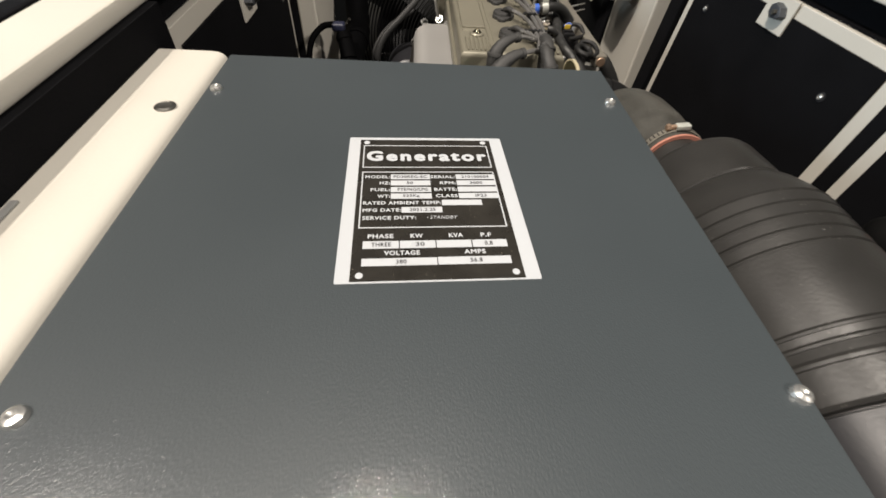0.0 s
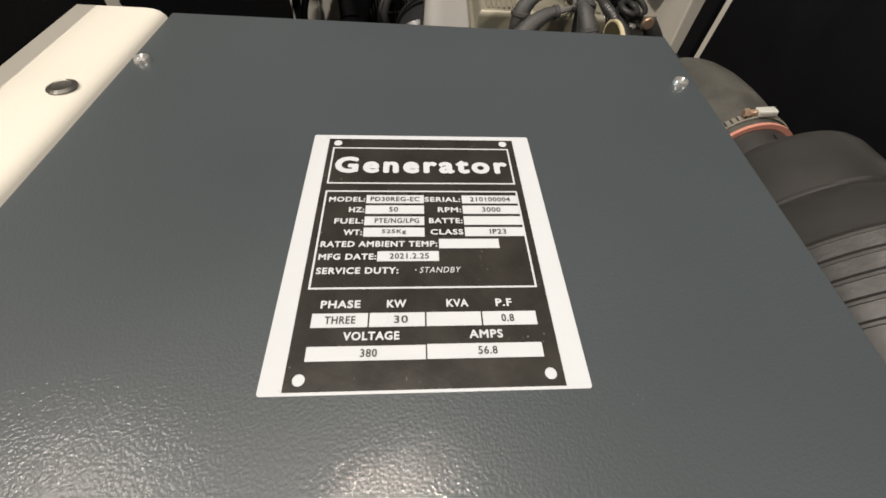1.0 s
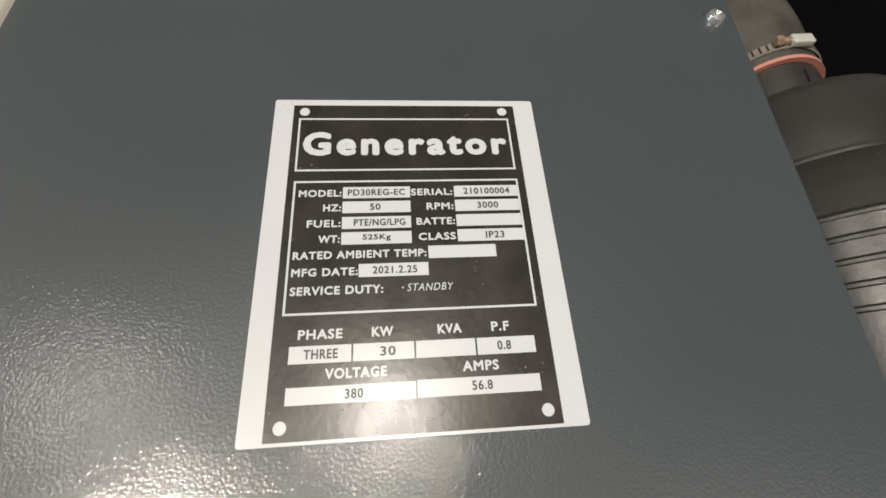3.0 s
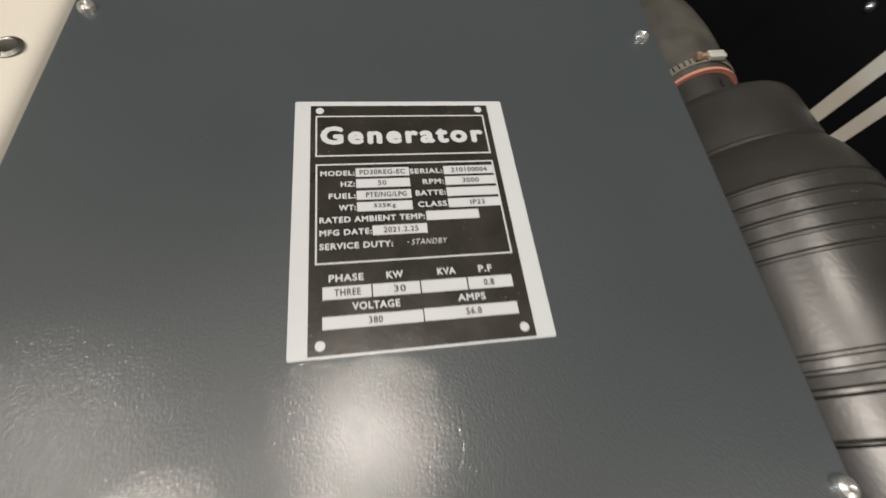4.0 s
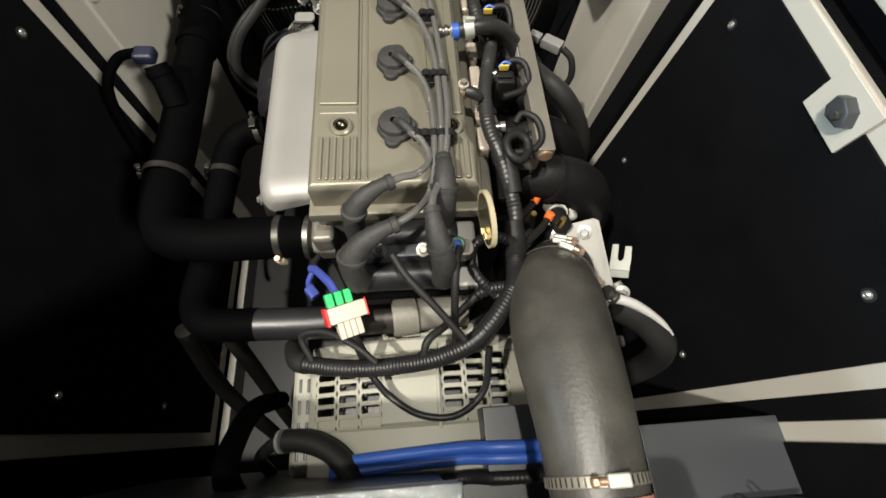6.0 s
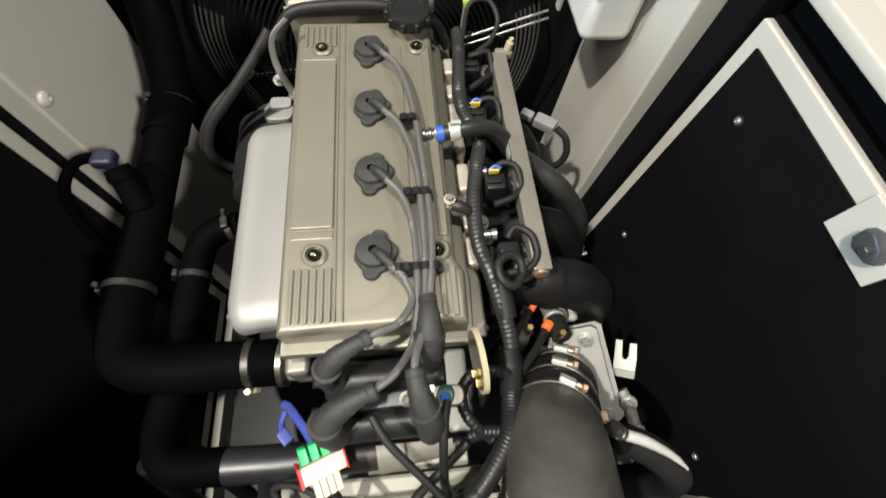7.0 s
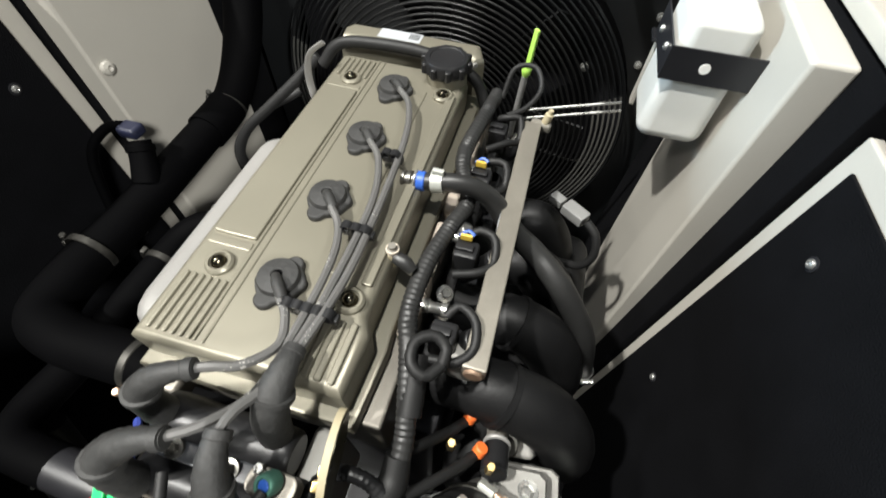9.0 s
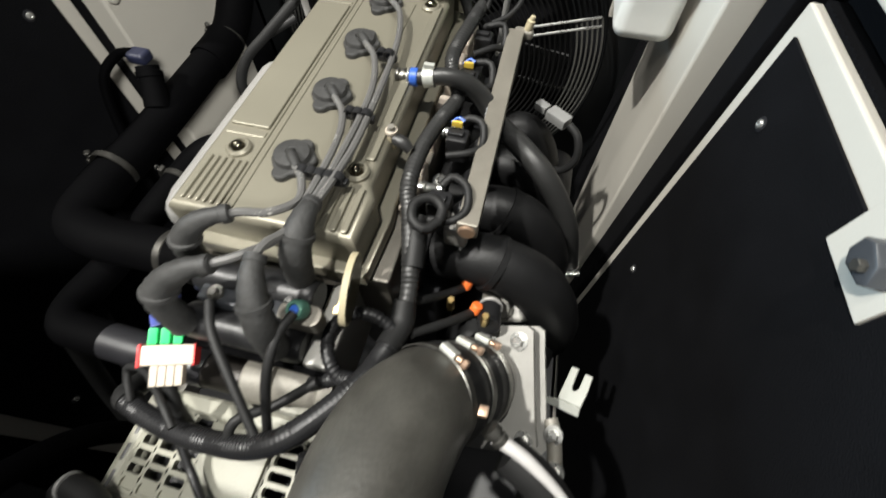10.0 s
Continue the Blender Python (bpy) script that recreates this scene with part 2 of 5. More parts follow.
def lathe(profile, m, seg=32, bm=None, closed=False):
    """Turns (radius, height) pairs about the z axis of m."""
    b2 = bmesh.new()
    rings = []
    for r, h in profile:
        if r < 1e-6:
            rings.append([b2.verts.new((0, 0, h))])
        else:
            rings.append([b2.verts.new((r * math.cos(2 * math.pi * k / seg), r * math.sin(2 * math.pi * k / seg), h)) for k in range(seg)])
    pairs = list(zip(rings, rings[1:])) + ([(rings[-1], rings[0])] if closed else [])
    for p, q in pairs:
        for k in range(seg):
            k2 = (k + 1) % seg
            if len(p) == 1 and len(q) == 1:
                continue
            if len(p) == 1:
                b2.faces.new((p[0], q[k], q[k2]))
            elif len(q) == 1:
                b2.faces.new((p[k], q[0], p[k2]))
            else:
                b2.faces.new((p[k], q[k], q[k2], p[k2]))
    bmesh.ops.recalc_face_normals(b2, faces=b2.faces)
    bmesh.ops.transform(b2, verts=b2.verts, matrix=m)
    return join(bm, b2)


def cyl(a, b, r, r2=None, seg=24, bevel=0.001, bm=None):
    """A round bar from a to b with softened ends."""
    h = (Vector(b) - Vector(a)).length
    r2 = r if r2 is None else r2
    e = min(bevel, r * 0.5, r2 * 0.5, h * 0.4)
    return lathe([(0, 0), (r - e, 0), (r, e), (r2, h - e), (r2 - e, h), (0, h)], along(a, b), seg, bm)


def spline(points, n):
    """n points on a smooth curve through the given points."""
    p = [Vector(q) for q in points]
    if len(p) == 2:
        return [p[0].lerp(p[1], k / (n - 1)) for k in range(n)]
    p = [2 * p[0] - p[1], *p, 2 * p[-1] - p[-2]]
    lens = [(p[i + 1] - p[i]).length for i in range(1, len(p) - 2)]
    total = sum(lens)
    out = []
    for k in range(n):
        s, i = total * k / (n - 1), 0
        while i < len(lens) - 1 and s > lens[i]:
            s -= lens[i]
            i += 1
        t = min(1, s / lens[i]) if lens[i] else 0
        a, b, c, d = p[i:i + 4]
        out.append(0.5 * ((2 * b) + (c - a) * t + (2 * a - 5 * b + 4 * c - d) * t * t + (3 * b - a - 3 * c + d) * t ** 3))
    return out


def tube(points, radius, seg=12, step=0.006, rib=0.0, pitch=0.0045, bm=None, flat=1.0):
    """A hose, pipe or wire through the points. radius: one, or one for each point; rib: depth of ring corrugations."""
    rough_len = sum((Vector(b) - Vector(a)).length for a, b in zip(points, points[1:]))
    n = max(6, int(rough_len / (pitch / 2 if rib else step)) + 1)
    c = spline(points, n)
    radii = [radius] * n if isinstance(radius, (int, float)) else None
    if radii is None:
        cum = [0.0]
        for a, b in zip(points, points[1:]):
            cum.append(cum[-1] + (Vector(b) - Vector(a)).length)
        radii = [float(np.interp(cum[-1] * k / (n - 1), cum, radius)) for k in range(n)]
    b2 = bmesh.new()
    t0 = (c[1] - c[0]).normalized()
    up = t0.orthogonal().normalized()
    rings = []
    for k in range(n):
        t = (c[min(k + 1, n - 1)] - c[max(k - 1, 0)]).normalized()
        up = (up - t * up.dot(t)).normalized()
        side = t.cross(up)
        r = radii[k] - (rib if rib and k % 2 else 0)
        rings.append([b2.verts.new(c[k] + r * (math.cos(2 * math.pi * j / seg) * up + flat * math.sin(2 * math.pi * j / seg) * side)) for j in range(seg)])
    for p, q in zip(rings, rings[1:]):
        for j in range(seg):
            b2.faces.new((p[j], p[(j + 1) % seg], q[(j + 1) % seg], q[j]))
    b2.faces.new(rings[0][::-1])
    b2.faces.new(rings[-1])
    bmesh.ops.recalc_face_normals(b2, faces=b2.faces)
    return join(bm, b2)


def slab(outline, z0, z1, r=0.0, m=None, bm=None, seg=2):
    """A plate with an outline of (x, y) points, between two heights, with its upper edge rounded."""
    b2 = bmesh.new()
    lo = [b2.verts.new((x, y, z0)) for x, y in outline]
    hi = [b2.verts.new((x, y, z1)) for x, y in outline]
    n = len(outline)
    top = b2.faces.new(hi)
    b2.faces.new(lo[::-1])
    for k in range(n):
        b2.faces.new((lo[k], lo[(k + 1) % n], hi[(k + 1) % n], hi[k]))
    bmesh.ops.recalc_face_normals(b2, faces=b2.faces)
    if r:
        bmesh.ops.bevel(b2, geom=list(top.edges), offset=r, segments=seg, affect="EDGES", profile=0.5)
    if m is not None:
        bmesh.ops.transform(b2, verts=b2.verts, matrix=m)
    return join(bm, b2)


def rounded(x0, x1, y0, y1, r, n=4):
    """A rectangle's outline with round corners."""
    out = []
    for cx, cy, a0 in ((x1 - r, y1 - r, 0), (x0 + r, y1 - r, 90), (x0 + r, y0 + r, 180), (x1 - r, y0 + r, 270)):
        for k in range(n + 1):
            a = radians(a0 + 90 * k / n)
            out.append((cx + r * math.cos(a), cy + r * math.sin(a)))
    return out


def hexbolt(at, way, r, parent, material=ZINC, washer=True, name="bolt", label=""):
    """A hexagon bolt head with its washer, standing on a surface."""
    m = along(at, Vector(at) + Vector(way))
    bm = lathe([(0, -0.002), (r * 1.6, -0.002), (r * 1.6, r * 0.25), (r * 1.2, r * 0.3), (0, r * 0.3)], m, 20) if washer else None
    bm = lathe([(r, 0), (r, r * 0.95), (r * 0.82, r * 1.15), (0, r * 1.15)], m, 6, bm)
    return part(name, bm, material, parent, label)


def panhead(at, way, r, parent, material=ZINC, name="screw"):
    """A domed screw head with a cross recess."""
    m = along(at, Vector(at) + Vector(way))
    bm = lathe([(0, -0.002), (r, -0.002), (r, r * 0.15), (r * 0.85, r * 0.5), (r * 0.4, r * 0.68), (r * 0.15, r * 0.45), (0, r * 0.45)], m, 20)
    return part(name, bm, material, parent)


def band(a, b, r, parent, screw_way, name="clamp", material=ZINC, width=0.009, ribbon=None):
    """A worm-drive clamp round a hose whose axis runs from a towards b: ribbon, housing and screw."""
    m = along(a, b)
    ob = part(name, lathe([(r, -width / 2), (r + 0.0012, -width / 2 + 0.0008), (r + 0.0012, width / 2 - 0.0008), (r, width / 2)], m, 40, closed=True), ribbon or material, parent)
    axis = (Vector(b) - Vector(a)).normalized()
    w = Vector(screw_way)
    w = (w - axis * w.dot(axis)).normalized()
    t = axis.cross(w)
    c = Vector(a) + w * (r + 0.004)
    hm = Matrix((t, axis, w)).transposed().to_4x4()
    hm.translation = c
    part("housing", box(-0.013, 0.004, -width / 2 - 0.0005, width / 2 + 0.0005, -0.004, 0.0022, 0.0016, 3, m=hm), material, ob)
    part("screw", cyl(c + t * 0.0035 - w * 0.001, c + t * 0.0105 - w * 0.001, 0.0030, seg=10), COPPER if ribbon else material, ob)
    part("screw_head", cyl(c + t * 0.0105 - w * 0.001, c + t * 0.016 - w * 0.001, 0.0042, seg=6), COPPER if ribbon else material, ob)
    return ob

# ---- the enclosure ----
LX, RX = -0.17, 0.69          # inner faces of the foam-lined sides
structure("ground", box(-9, 9, -9, 9, -0.10, 0.019), CONCRETE, "plain grey concrete floor of the hall", "ground")
structure("floor", box(-0.30, 0.90, -0.60, 2.00, 0.02, 0.06), STEELBLACK, "black steel base tray of the enclosure", "floor")
structure("wall_left", box(LX - 0.055, LX - 0.036, -0.60, 2.00, 0.06, 0.938), FOAM, "black foam-lined side of the enclosure", "wall")
structure("wall_far", box(-0.30, 0.90, 1.98, 2.00, 0.06, 1.20), FOAM, "black foam-lined end of the enclosure", "wall")
structure("wall_near", box(-0.30, 0.94, -0.62, -0.60, 0.06, 1.10), FOAM, "black foam-lined end of the enclosure", "wall")


# the right side stands a little askew to the engine's axis and leans inward at its foot
SKEW = Matrix.Translation((0.688, 1.24, 0.83)) @ Matrix.Rotation(radians(2.5), 4, "Z") @ Matrix.Rotation(radians(2.4), 4, "Y") @ Matrix.Translation((-0.688, -1.24, -0.83))


def askew(ob):
    """Turns a piece of the right side, with all its parts, into its plane."""
    ob.matrix_basis = SKEW @ ob.matrix_basis
    return ob


structure("trim_rail_left", box(LX - 0.060, LX - 0.001, -0.60, 1.98, 0.939, 0.956, 0.004), CREAM, "cream painted steel top rail of the enclosure", "rail")
askew(structure("trim_rail_right", box(0.6915, 0.738, -0.58, 1.312, 0.944, 0.959, 0.003), CREAM, "cream painted steel top rail of the enclosure", "rail"))
askew(structure("trim_rail_right_far", box(0.6825, 0.738, 1.3135, 1.96, 0.943, 0.9585, 0.003), CREAM, "cream painted steel top rail beyond a butt joint", "rail"))
askew(structure("trim_lip_right", box(0.7385, 0.7745, -0.58, 1.96, 0.946, 0.956, 0.003, m=Matrix.Translation((0.7565, 0, 0.951)) @ Matrix.Rotation(radians(-9), 4, "Y") @ Matrix.Translation((-0.7565, 0, -0.951))), CREAM, "cream folded lip of the top rail", "trim"))
askew(structure("wall_right", box(RX + 0.036, RX + 0.055, -0.60, 2.00, 0.06, 0.943), FOAM, "black foam-lined side of the enclosure", "wall"))
# weather strips and roof edges beyond the rails
structure("trim_seal_left", box(LX - 0.085, LX - 0.061, -0.60, 1.98, 0.93, 0.957, 0.004), FOAM, "black foam seal along the roof edge", "seal")
askew(structure("trim_seal_right", box(0.7755, 0.8035, -0.58, 1.96, 0.93, 0.955, 0.003), FOAM, "black foam seal along the roof edge", "seal"))
askew(structure("trim_edge_right", box(0.8040, 0.8125, -0.58, 1.96, 0.93, 0.961, 0.002), CREAM, "cream folded roof edge strip", "trim"))
askew(structure("roof_panel_right", box(0.8135, 0.829, -0.58, 1.96, 0.93, 1.45, 0.004), FOAM, "opened roof panel lined with black foam", "roof panel"))


def door(name, x, s, y0, y1, z1, label, top=0.020, strip=0.022):
    """A side door seen from inside: a cream sheet with folded edges and a black foam pad. s: +1 on the right side."""
    ob = thing(name, (x, (y0 + y1) / 2, 0.12), label, "door", "side doors", "structure")
    xs = sorted((x + s * 0.004, x + s * 0.016))
    part("door_sheet", box(*xs, y0, y1, 0.12, z1, 0.002), CREAM, ob)
    xf = sorted((x, x + s * 0.0035))
    part("foam_pad", box(*xf, y0 + strip, y1 - strip, 0.16, z1 - top, 0.001), FOAM, ob, "black acoustic foam pad")
    n = int((y1 - y0) / 0.008)
    teeth = [(x + s * (0.0150 if k % 2 else 0.0175), y0 + (y1 - y0) * k / (2 * n)) for k in range(2 * n + 1)]
    rim = teeth + [(x + s * 0.034, y1), (x + s * 0.034, y0)]
    part("edge_seal", slab(rim if s < 0 else rim[::-1], z1 - 0.03, z1 + 0.003), FOAM, ob, "black foam seal with a serrated rim")
    return ob


def foam_screw(ob, x, s, y, z):
    m = along((x, y, z), (x - s, y, z))
    b = part("foam_washer", lathe([(0, 0), (0.007, 0), (0.007, 0.0012), (0, 0.0018)], m, 20), STEELBLACK, ob)
    panhead((x - s * 0.001, y, z), (-s, 0, 0), 0.0046, b)


def latch(ob, x, s, y0, y1, z0, z1):
    """A square cream plate with the dark cam of a door lock."""
    xs = sorted((x - s * 0.003, x + s * 0.001))
    p = part("latch_plate", box(*xs, y0, y1, z0, z1, 0.001), CREAM, ob)
    yc, zc = (y0 + y1) / 2 - 0.004, (z0 + z1) / 2 + 0.004
    cm3 = Matrix(((0, 0, -s, x - s * 0.003), (1, 0, 0, yc), (0, 1, 0, zc), (0, 0, 0, 1)))
    part("latch_cam", slab([(-0.019, -0.003), (-0.014, -0.009), (0.003, -0.011), (0.011, -0.005), (0.012, 0.007), (0.004, 0.012), (-0.011, 0.008)], 0, 0.013, 0.003, m=cm3), DARKSHEET, p, "dark lock cam")
    hexbolt((x - s * 0.016, yc - 0.006, zc), (-s, 0, 0), 0.0045, p, TARNISH, washer=False)


door_r = door("door_1", RX, 1, 0.805, 1.314, 0.906, "cream side door lined with black acoustic foam, closed")
for y, z in ((1.239, 0.830), (1.232, 0.553), (0.887, 0.823), (0.880, 0.537), (1.235, 0.28), (0.88, 0.26)):
    foam_screw(door_r, RX, 1, y, z)
latch(door_r, RX, 1, 1.024, 1.090, 0.857, 0.908)
askew(door_r)
door_r2 = door("door_2", RX, 1, 0.20, 0.779, 0.906, "second cream side door lined with black acoustic foam, closed")
for y, z in ((0.725, 0.814), (0.70, 0.53), (0.30, 0.82)):
    foam_screw(door_r2, RX, 1, y, z)
askew(door_r2)
door_l = door("door_3", LX, -1, 0.800, 1.326, 0.905, "cream side door lined with black acoustic foam, closed", top=0.022, strip=0.026)
for y, z in ((0.890, 0.803), (0.870, 0.60), (0.870, 0.36), (1.26, 0.80), (1.26, 0.52)):
    foam_screw(door_l, LX, -1, y, z)
latch(door_l, LX, -1, 1.03, 1.095, 0.835, 0.885)


def corner_post(name, x0, x1, y0, y1, z1, label):
    """A folded sheet-steel post, cream, with a closed top and a small lip."""
    ob = thing(name, ((x0 + x1) / 2, (y0 + y1) / 2, 0.06), label, "post", kind="structure")
    part("post_body", box(x0, x1, y0, y1, 0.06, z1, 0.005, 3), CREAM, ob)
    return ob


corner_post("post_right", 0.645, 0.684, 1.362, 1.588, 0.932, "cream painted folded steel corner post")
post_l = corner_post("post_left", -0.160, -0.121, 1.328, 1.568, 0.932, "cream painted folded steel corner post")
panhead((-0.121, 1.344, 0.788), (1, 0, 0), 0.010, post_l, CREAM, "rivet")
# folded base rail at the foot of the left side
structure("trim_base_left", box(-0.168, -0.150, 0.62, 1.42, 0.06, 0.120, 0.003), CREAM, "cream painted base rail at the foot of the side", "rail")
# foam between post and door
askew(structure("trim_foam_right", box(0.6845, RX + 0.03, 1.318, 1.70, 0.06, 0.940, 0.003), FOAM, "black foam strip between post and door", "foam strip"))
structure("trim_foam_left", box(LX - 0.03, -0.1605, 1.3285, 1.70, 0.06, 0.930, 0.003), FOAM, "black foam strip between post and door", "foam strip")
askew(structure("trim_pillar_right", box(RX + 0.004, RX + 0.03, 0.7795, 0.8045, 0.06, 0.95), FOAM, "black foam strip between two doors", "foam strip"))

# ---- control box with its grey cover ----
PX0, PX1, PY0, PY1, PZ = -0.0972, 0.3005, 0.325, 0.770, 0.900
cab = thing("control_box", (0.1, 0.55, 0.06), "dark grey powder-coated generator control box with a screwed flat lid", "control box")
part("lid", box(PX0, PX1, PY0, PY1, PZ - 0.003, PZ, 0.0012), PANEL, cab, "dark grey textured steel lid")
part("lid_flange", box(PX0 + 0.001, PX1 - 0.001, PY1 - 0.0035, PY1 - 0.0015, PZ - 0.03, PZ - 0.0035), PANEL, cab)
part("body", box(PX0 + 0.004, PX1 - 0.004, PY0, PY1 - 0.012, 0.45, PZ - 0.0035, 0.002), DARKSHEET, cab, "dark sheet-steel box body")
for x, y in ((-0.088, 0.696), (0.288, 0.698), (0.295, 0.400), (-0.080, 0.395)):
    panhead((x, y, PZ), (0, 0, 1), 0.0055, cab, ZINC, "lid_screw")

# cream flange of the enclosure frame along the lid's left side
fl = thing("frame_flange", (-0.13, 0.4, 0.905), "cream painted steel flange riveted along the lid", "flange", kind="structure")
roll = [(-0.163, 0.9055), (-0.112, 0.9055), (-0.106, 0.9050), (-0.102, 0.9036), (-0.099, 0.9008), (-0.0978, 0.8966)]
bmf = bmesh.new()
ends = [[bmf.verts.new((x, y, z)) for x, z in roll + [(x - 0.0022, z - 0.0025) for x, z in roll[::-1]]] for y in (0.05, 0.763)]
for k in range(len(ends[0])):
    k2 = (k + 1) % len(ends[0])
    bmf.faces.new((ends[0][k], ends[0][k2], ends[1][k2], ends[1][k]))
bmf.faces.new(ends[0])
bmf.faces.new(ends[1])
bmesh.ops.recalc_face_normals(bmf, faces=bmf.faces)
part("flange_plate", bmf, CREAM, fl)
for y in (0.652, 0.424):
    part("rivet", lathe([(0, 0), (0.0085, 0), (0.0085, 0.0008), (0.006, 0.0018), (0.005, 0.0012), (0, 0.0012)], Matrix.Translation((-0.114, y, 0.9055)), 24), TARNISH, fl, "flat aluminium rivet")
structure("trim_foam_flange", box(LX - 0.028, -0.1635, 0.05, 0.795, 0.70, 0.9385), FOAM, "black foam along the flange", "foam strip")

# a thin zip tie on the flange edge
zt = thing("zip_tie", (-0.155, 0.49, 0.906), "small clear zip tie with a zinc screw on the flange", "zip tie")
part("strap", box(-0.160, -0.155, 0.45, 0.53, 0.9057, 0.9075, 0.0006), GREYPLASTIC, zt)
panhead((-0.158, 0.487, 0.9075), (0, 0, 1), 0.006, zt)

# ---- nameplate ----
plate = thing("nameplate", (0.108, 0.549, PZ), "black and white printed generator rating plate on the lid", "nameplate")
NM = Matrix.Translation((0.108, 0.549, PZ)) @ Matrix.Rotation(radians(2.4), 4, "Z") @ Matrix.Translation((-0.063, -0.0765, 0))


def sticker(name, u0, v0, u1, v1, h0, h1, material, parent, r=0.0):
    out = rounded(u0 / 1000, u1 / 1000, v0 / 1000, v1 / 1000, r / 1000) if r else [(u0 / 1000, v0 / 1000), (u1 / 1000, v0 / 1000), (u1 / 1000, v1 / 1000), (u0 / 1000, v1 / 1000)]
    return part(name, slab(out, h0 / 1000, h1 / 1000, m=NM), material, parent, smooth=False)


def printed(text, u0, v0, u1, v1, material, parent, h=0.66, bold=0.0, slant=0.0, space=1.12, weight=0.0):
    """Letters fitted into a box, in millimetres on the plate. weight: half the width, in millimetres, added to the strokes by layers."""
    cu = bpy.data.curves.new("letters", "FONT")
    cu.body, cu.size, cu.offset, cu.shear = text, 1.0, bold, slant
    cu.space_character = space
    cu.resolution_u = 3
    tmp = new("letters", cu)
    bpy.context.view_layer.update()
    me = bpy.data.meshes.new_from_object(tmp.evaluated_get(bpy.context.evaluated_depsgraph_get()))
    bpy.data.objects.remove(tmp)
    bpy.data.curves.remove(cu)
    bm = bmesh.new()
    bm.from_mesh(me)
    bpy.data.meshes.remove(me)
    xs, ys = [v.co.x for v in bm.verts], [v.co.y for v in bm.verts]
    sx, sy = (u1 - u0) / (max(xs) - min(xs)) / 1000, (v1 - v0) / (max(ys) - min(ys)) / 1000
    x0, y0 = min(xs), min(ys)
    flat = [Vector((u0 / 1000 + (v.co.x - x0) * sx, v0 / 1000 + (v.co.y - y0) * sy, h / 1000)) for v in bm.verts]
    for v, co in zip(bm.verts, flat):
        v.co = NM @ co
    if weight:
        one = bpy.data.meshes.new("layer")
        bm.to_mesh(one)
        for k in range(8):
            a = 2 * math.pi * k / 8
            shift = NM.to_3x3() @ Vector((weight * math.cos(a), weight * math.sin(a), 0.006 * (k + 1))) / 1000
            first = len(bm.verts)
            bm.from_mesh(one)
            bm.verts.ensure_lookup_table()
            for v in bm.verts[first:]:
                v.co += shift
        bpy.data.meshes.remove(one)
    return part("lettering", bm, material, parent, smooth=False)


sheet = sticker("plate_sheet", 0, 0, 126, 153, 0.0, 0.30, LABELWHITE, plate, 1.2)
field = sticker("black_print", 8.9, 1.2, 116.1, 149.5, 0.30, 0.42, LABELBLACK, plate)
for u, v in ((14.1, 145.6), (110.1, 146.0), (110.9, 6.2), (14.4, 5.8)):
    part("rivet_dot", lathe([(0, 0.0006), (0.0022, 0.0006), (0.0024, 0.0004)], NM @ Matrix.Translation((u / 1000, v / 1000, 0)), 20), LABELWHITE, field)


def outline(u0, v0, u1, v1, w=0.75):
    for a, b, c, d in ((u0, v0, u1, v0 + w), (u0, v1 - w, u1, v1), (u0, v0 + w, u0 + w, v1 - w), (u1 - w, v0 + w, u1, v1 - w)):
        sticker("print_line", a, b, c, d, 0.42, 0.54, LABELWHITE, field)


outline(11.7, 111.8, 112.7, 141.6, 0.9)
outline(11.9, 45.8, 112.7, 106.6, 0.9)
printed("Generator", 15.2, 120.8, 109.2, 132.6, LABELWHITE, field, space=1.24, weight=0.86)


def entry(label, l0, l1, v, f0, f1, value="", w0=0.0, w1=0.0):
    """A printed word with its white field and the value stamped in it."""
    v -= 1.0
    printed(label, l0, v + 0.3, l1, v + 3.5, LABELWHITE, field, weight=0.17)
    sticker("print_field", f0, v - 0.7, f1, v + 5.0, 0.42, 0.54, LABELWHITE, field)
    if value:
        printed(value, w0, v + 0.6, w1, v + 3.7, INK, field, weight=0.10)


entry("MODEL:", 14.6, 32.6, 99.2, 33.3, 62.8, "PD30REG-EC", 35.5, 60.5)
entry("SERIAL:", 63.3, 81.6, 99.2, 82.6, 111.9, "210100004", 87.0, 108.0)
entry("HZ:", 25.3, 32.6, 91.9, 33.3, 62.8, "50", 45.2, 49.6)
entry("RPM:", 70.0, 81.6, 91.9, 82.6, 111.9, "3000", 92.6, 102.0)
entry("FUEL:", 18.9, 32.7, 84.3, 33.3, 62.8, "PTE/NG/LPG", 38.4, 60.2)
entry("BATTE:", 65.3, 81.8, 84.5, 82.6, 111.9)
entry("WT:", 24.0, 32.6, 77.0, 33.3, 62.8, "525Kg", 42.2, 53.8)
entry("CLASS", 65.9, 81.6, 77.2, 82.6, 111.8, "IP23", 95.0, 103.0)
entry("RATED AMBIENT TEMP:", 14.2, 68.6, 69.8, 69.6, 98.6)
entry("MFG DATE:", 14.2, 40.2, 62.4, 40.7, 69.3, "2021.2.25", 46.5, 64.5)
printed("SERVICE DUTY:", 14.2, 53.8, 50.5, 57.1, LABELWHITE, field, weight=0.17)
sticker("print_dot", 58.2, 55.4, 58.8, 56.0, 0.42, 0.54, LABELWHITE, field)
printed("STANDBY", 60.2, 54.0, 79.2, 57.2, LABELWHITE, field, slant=0.25)
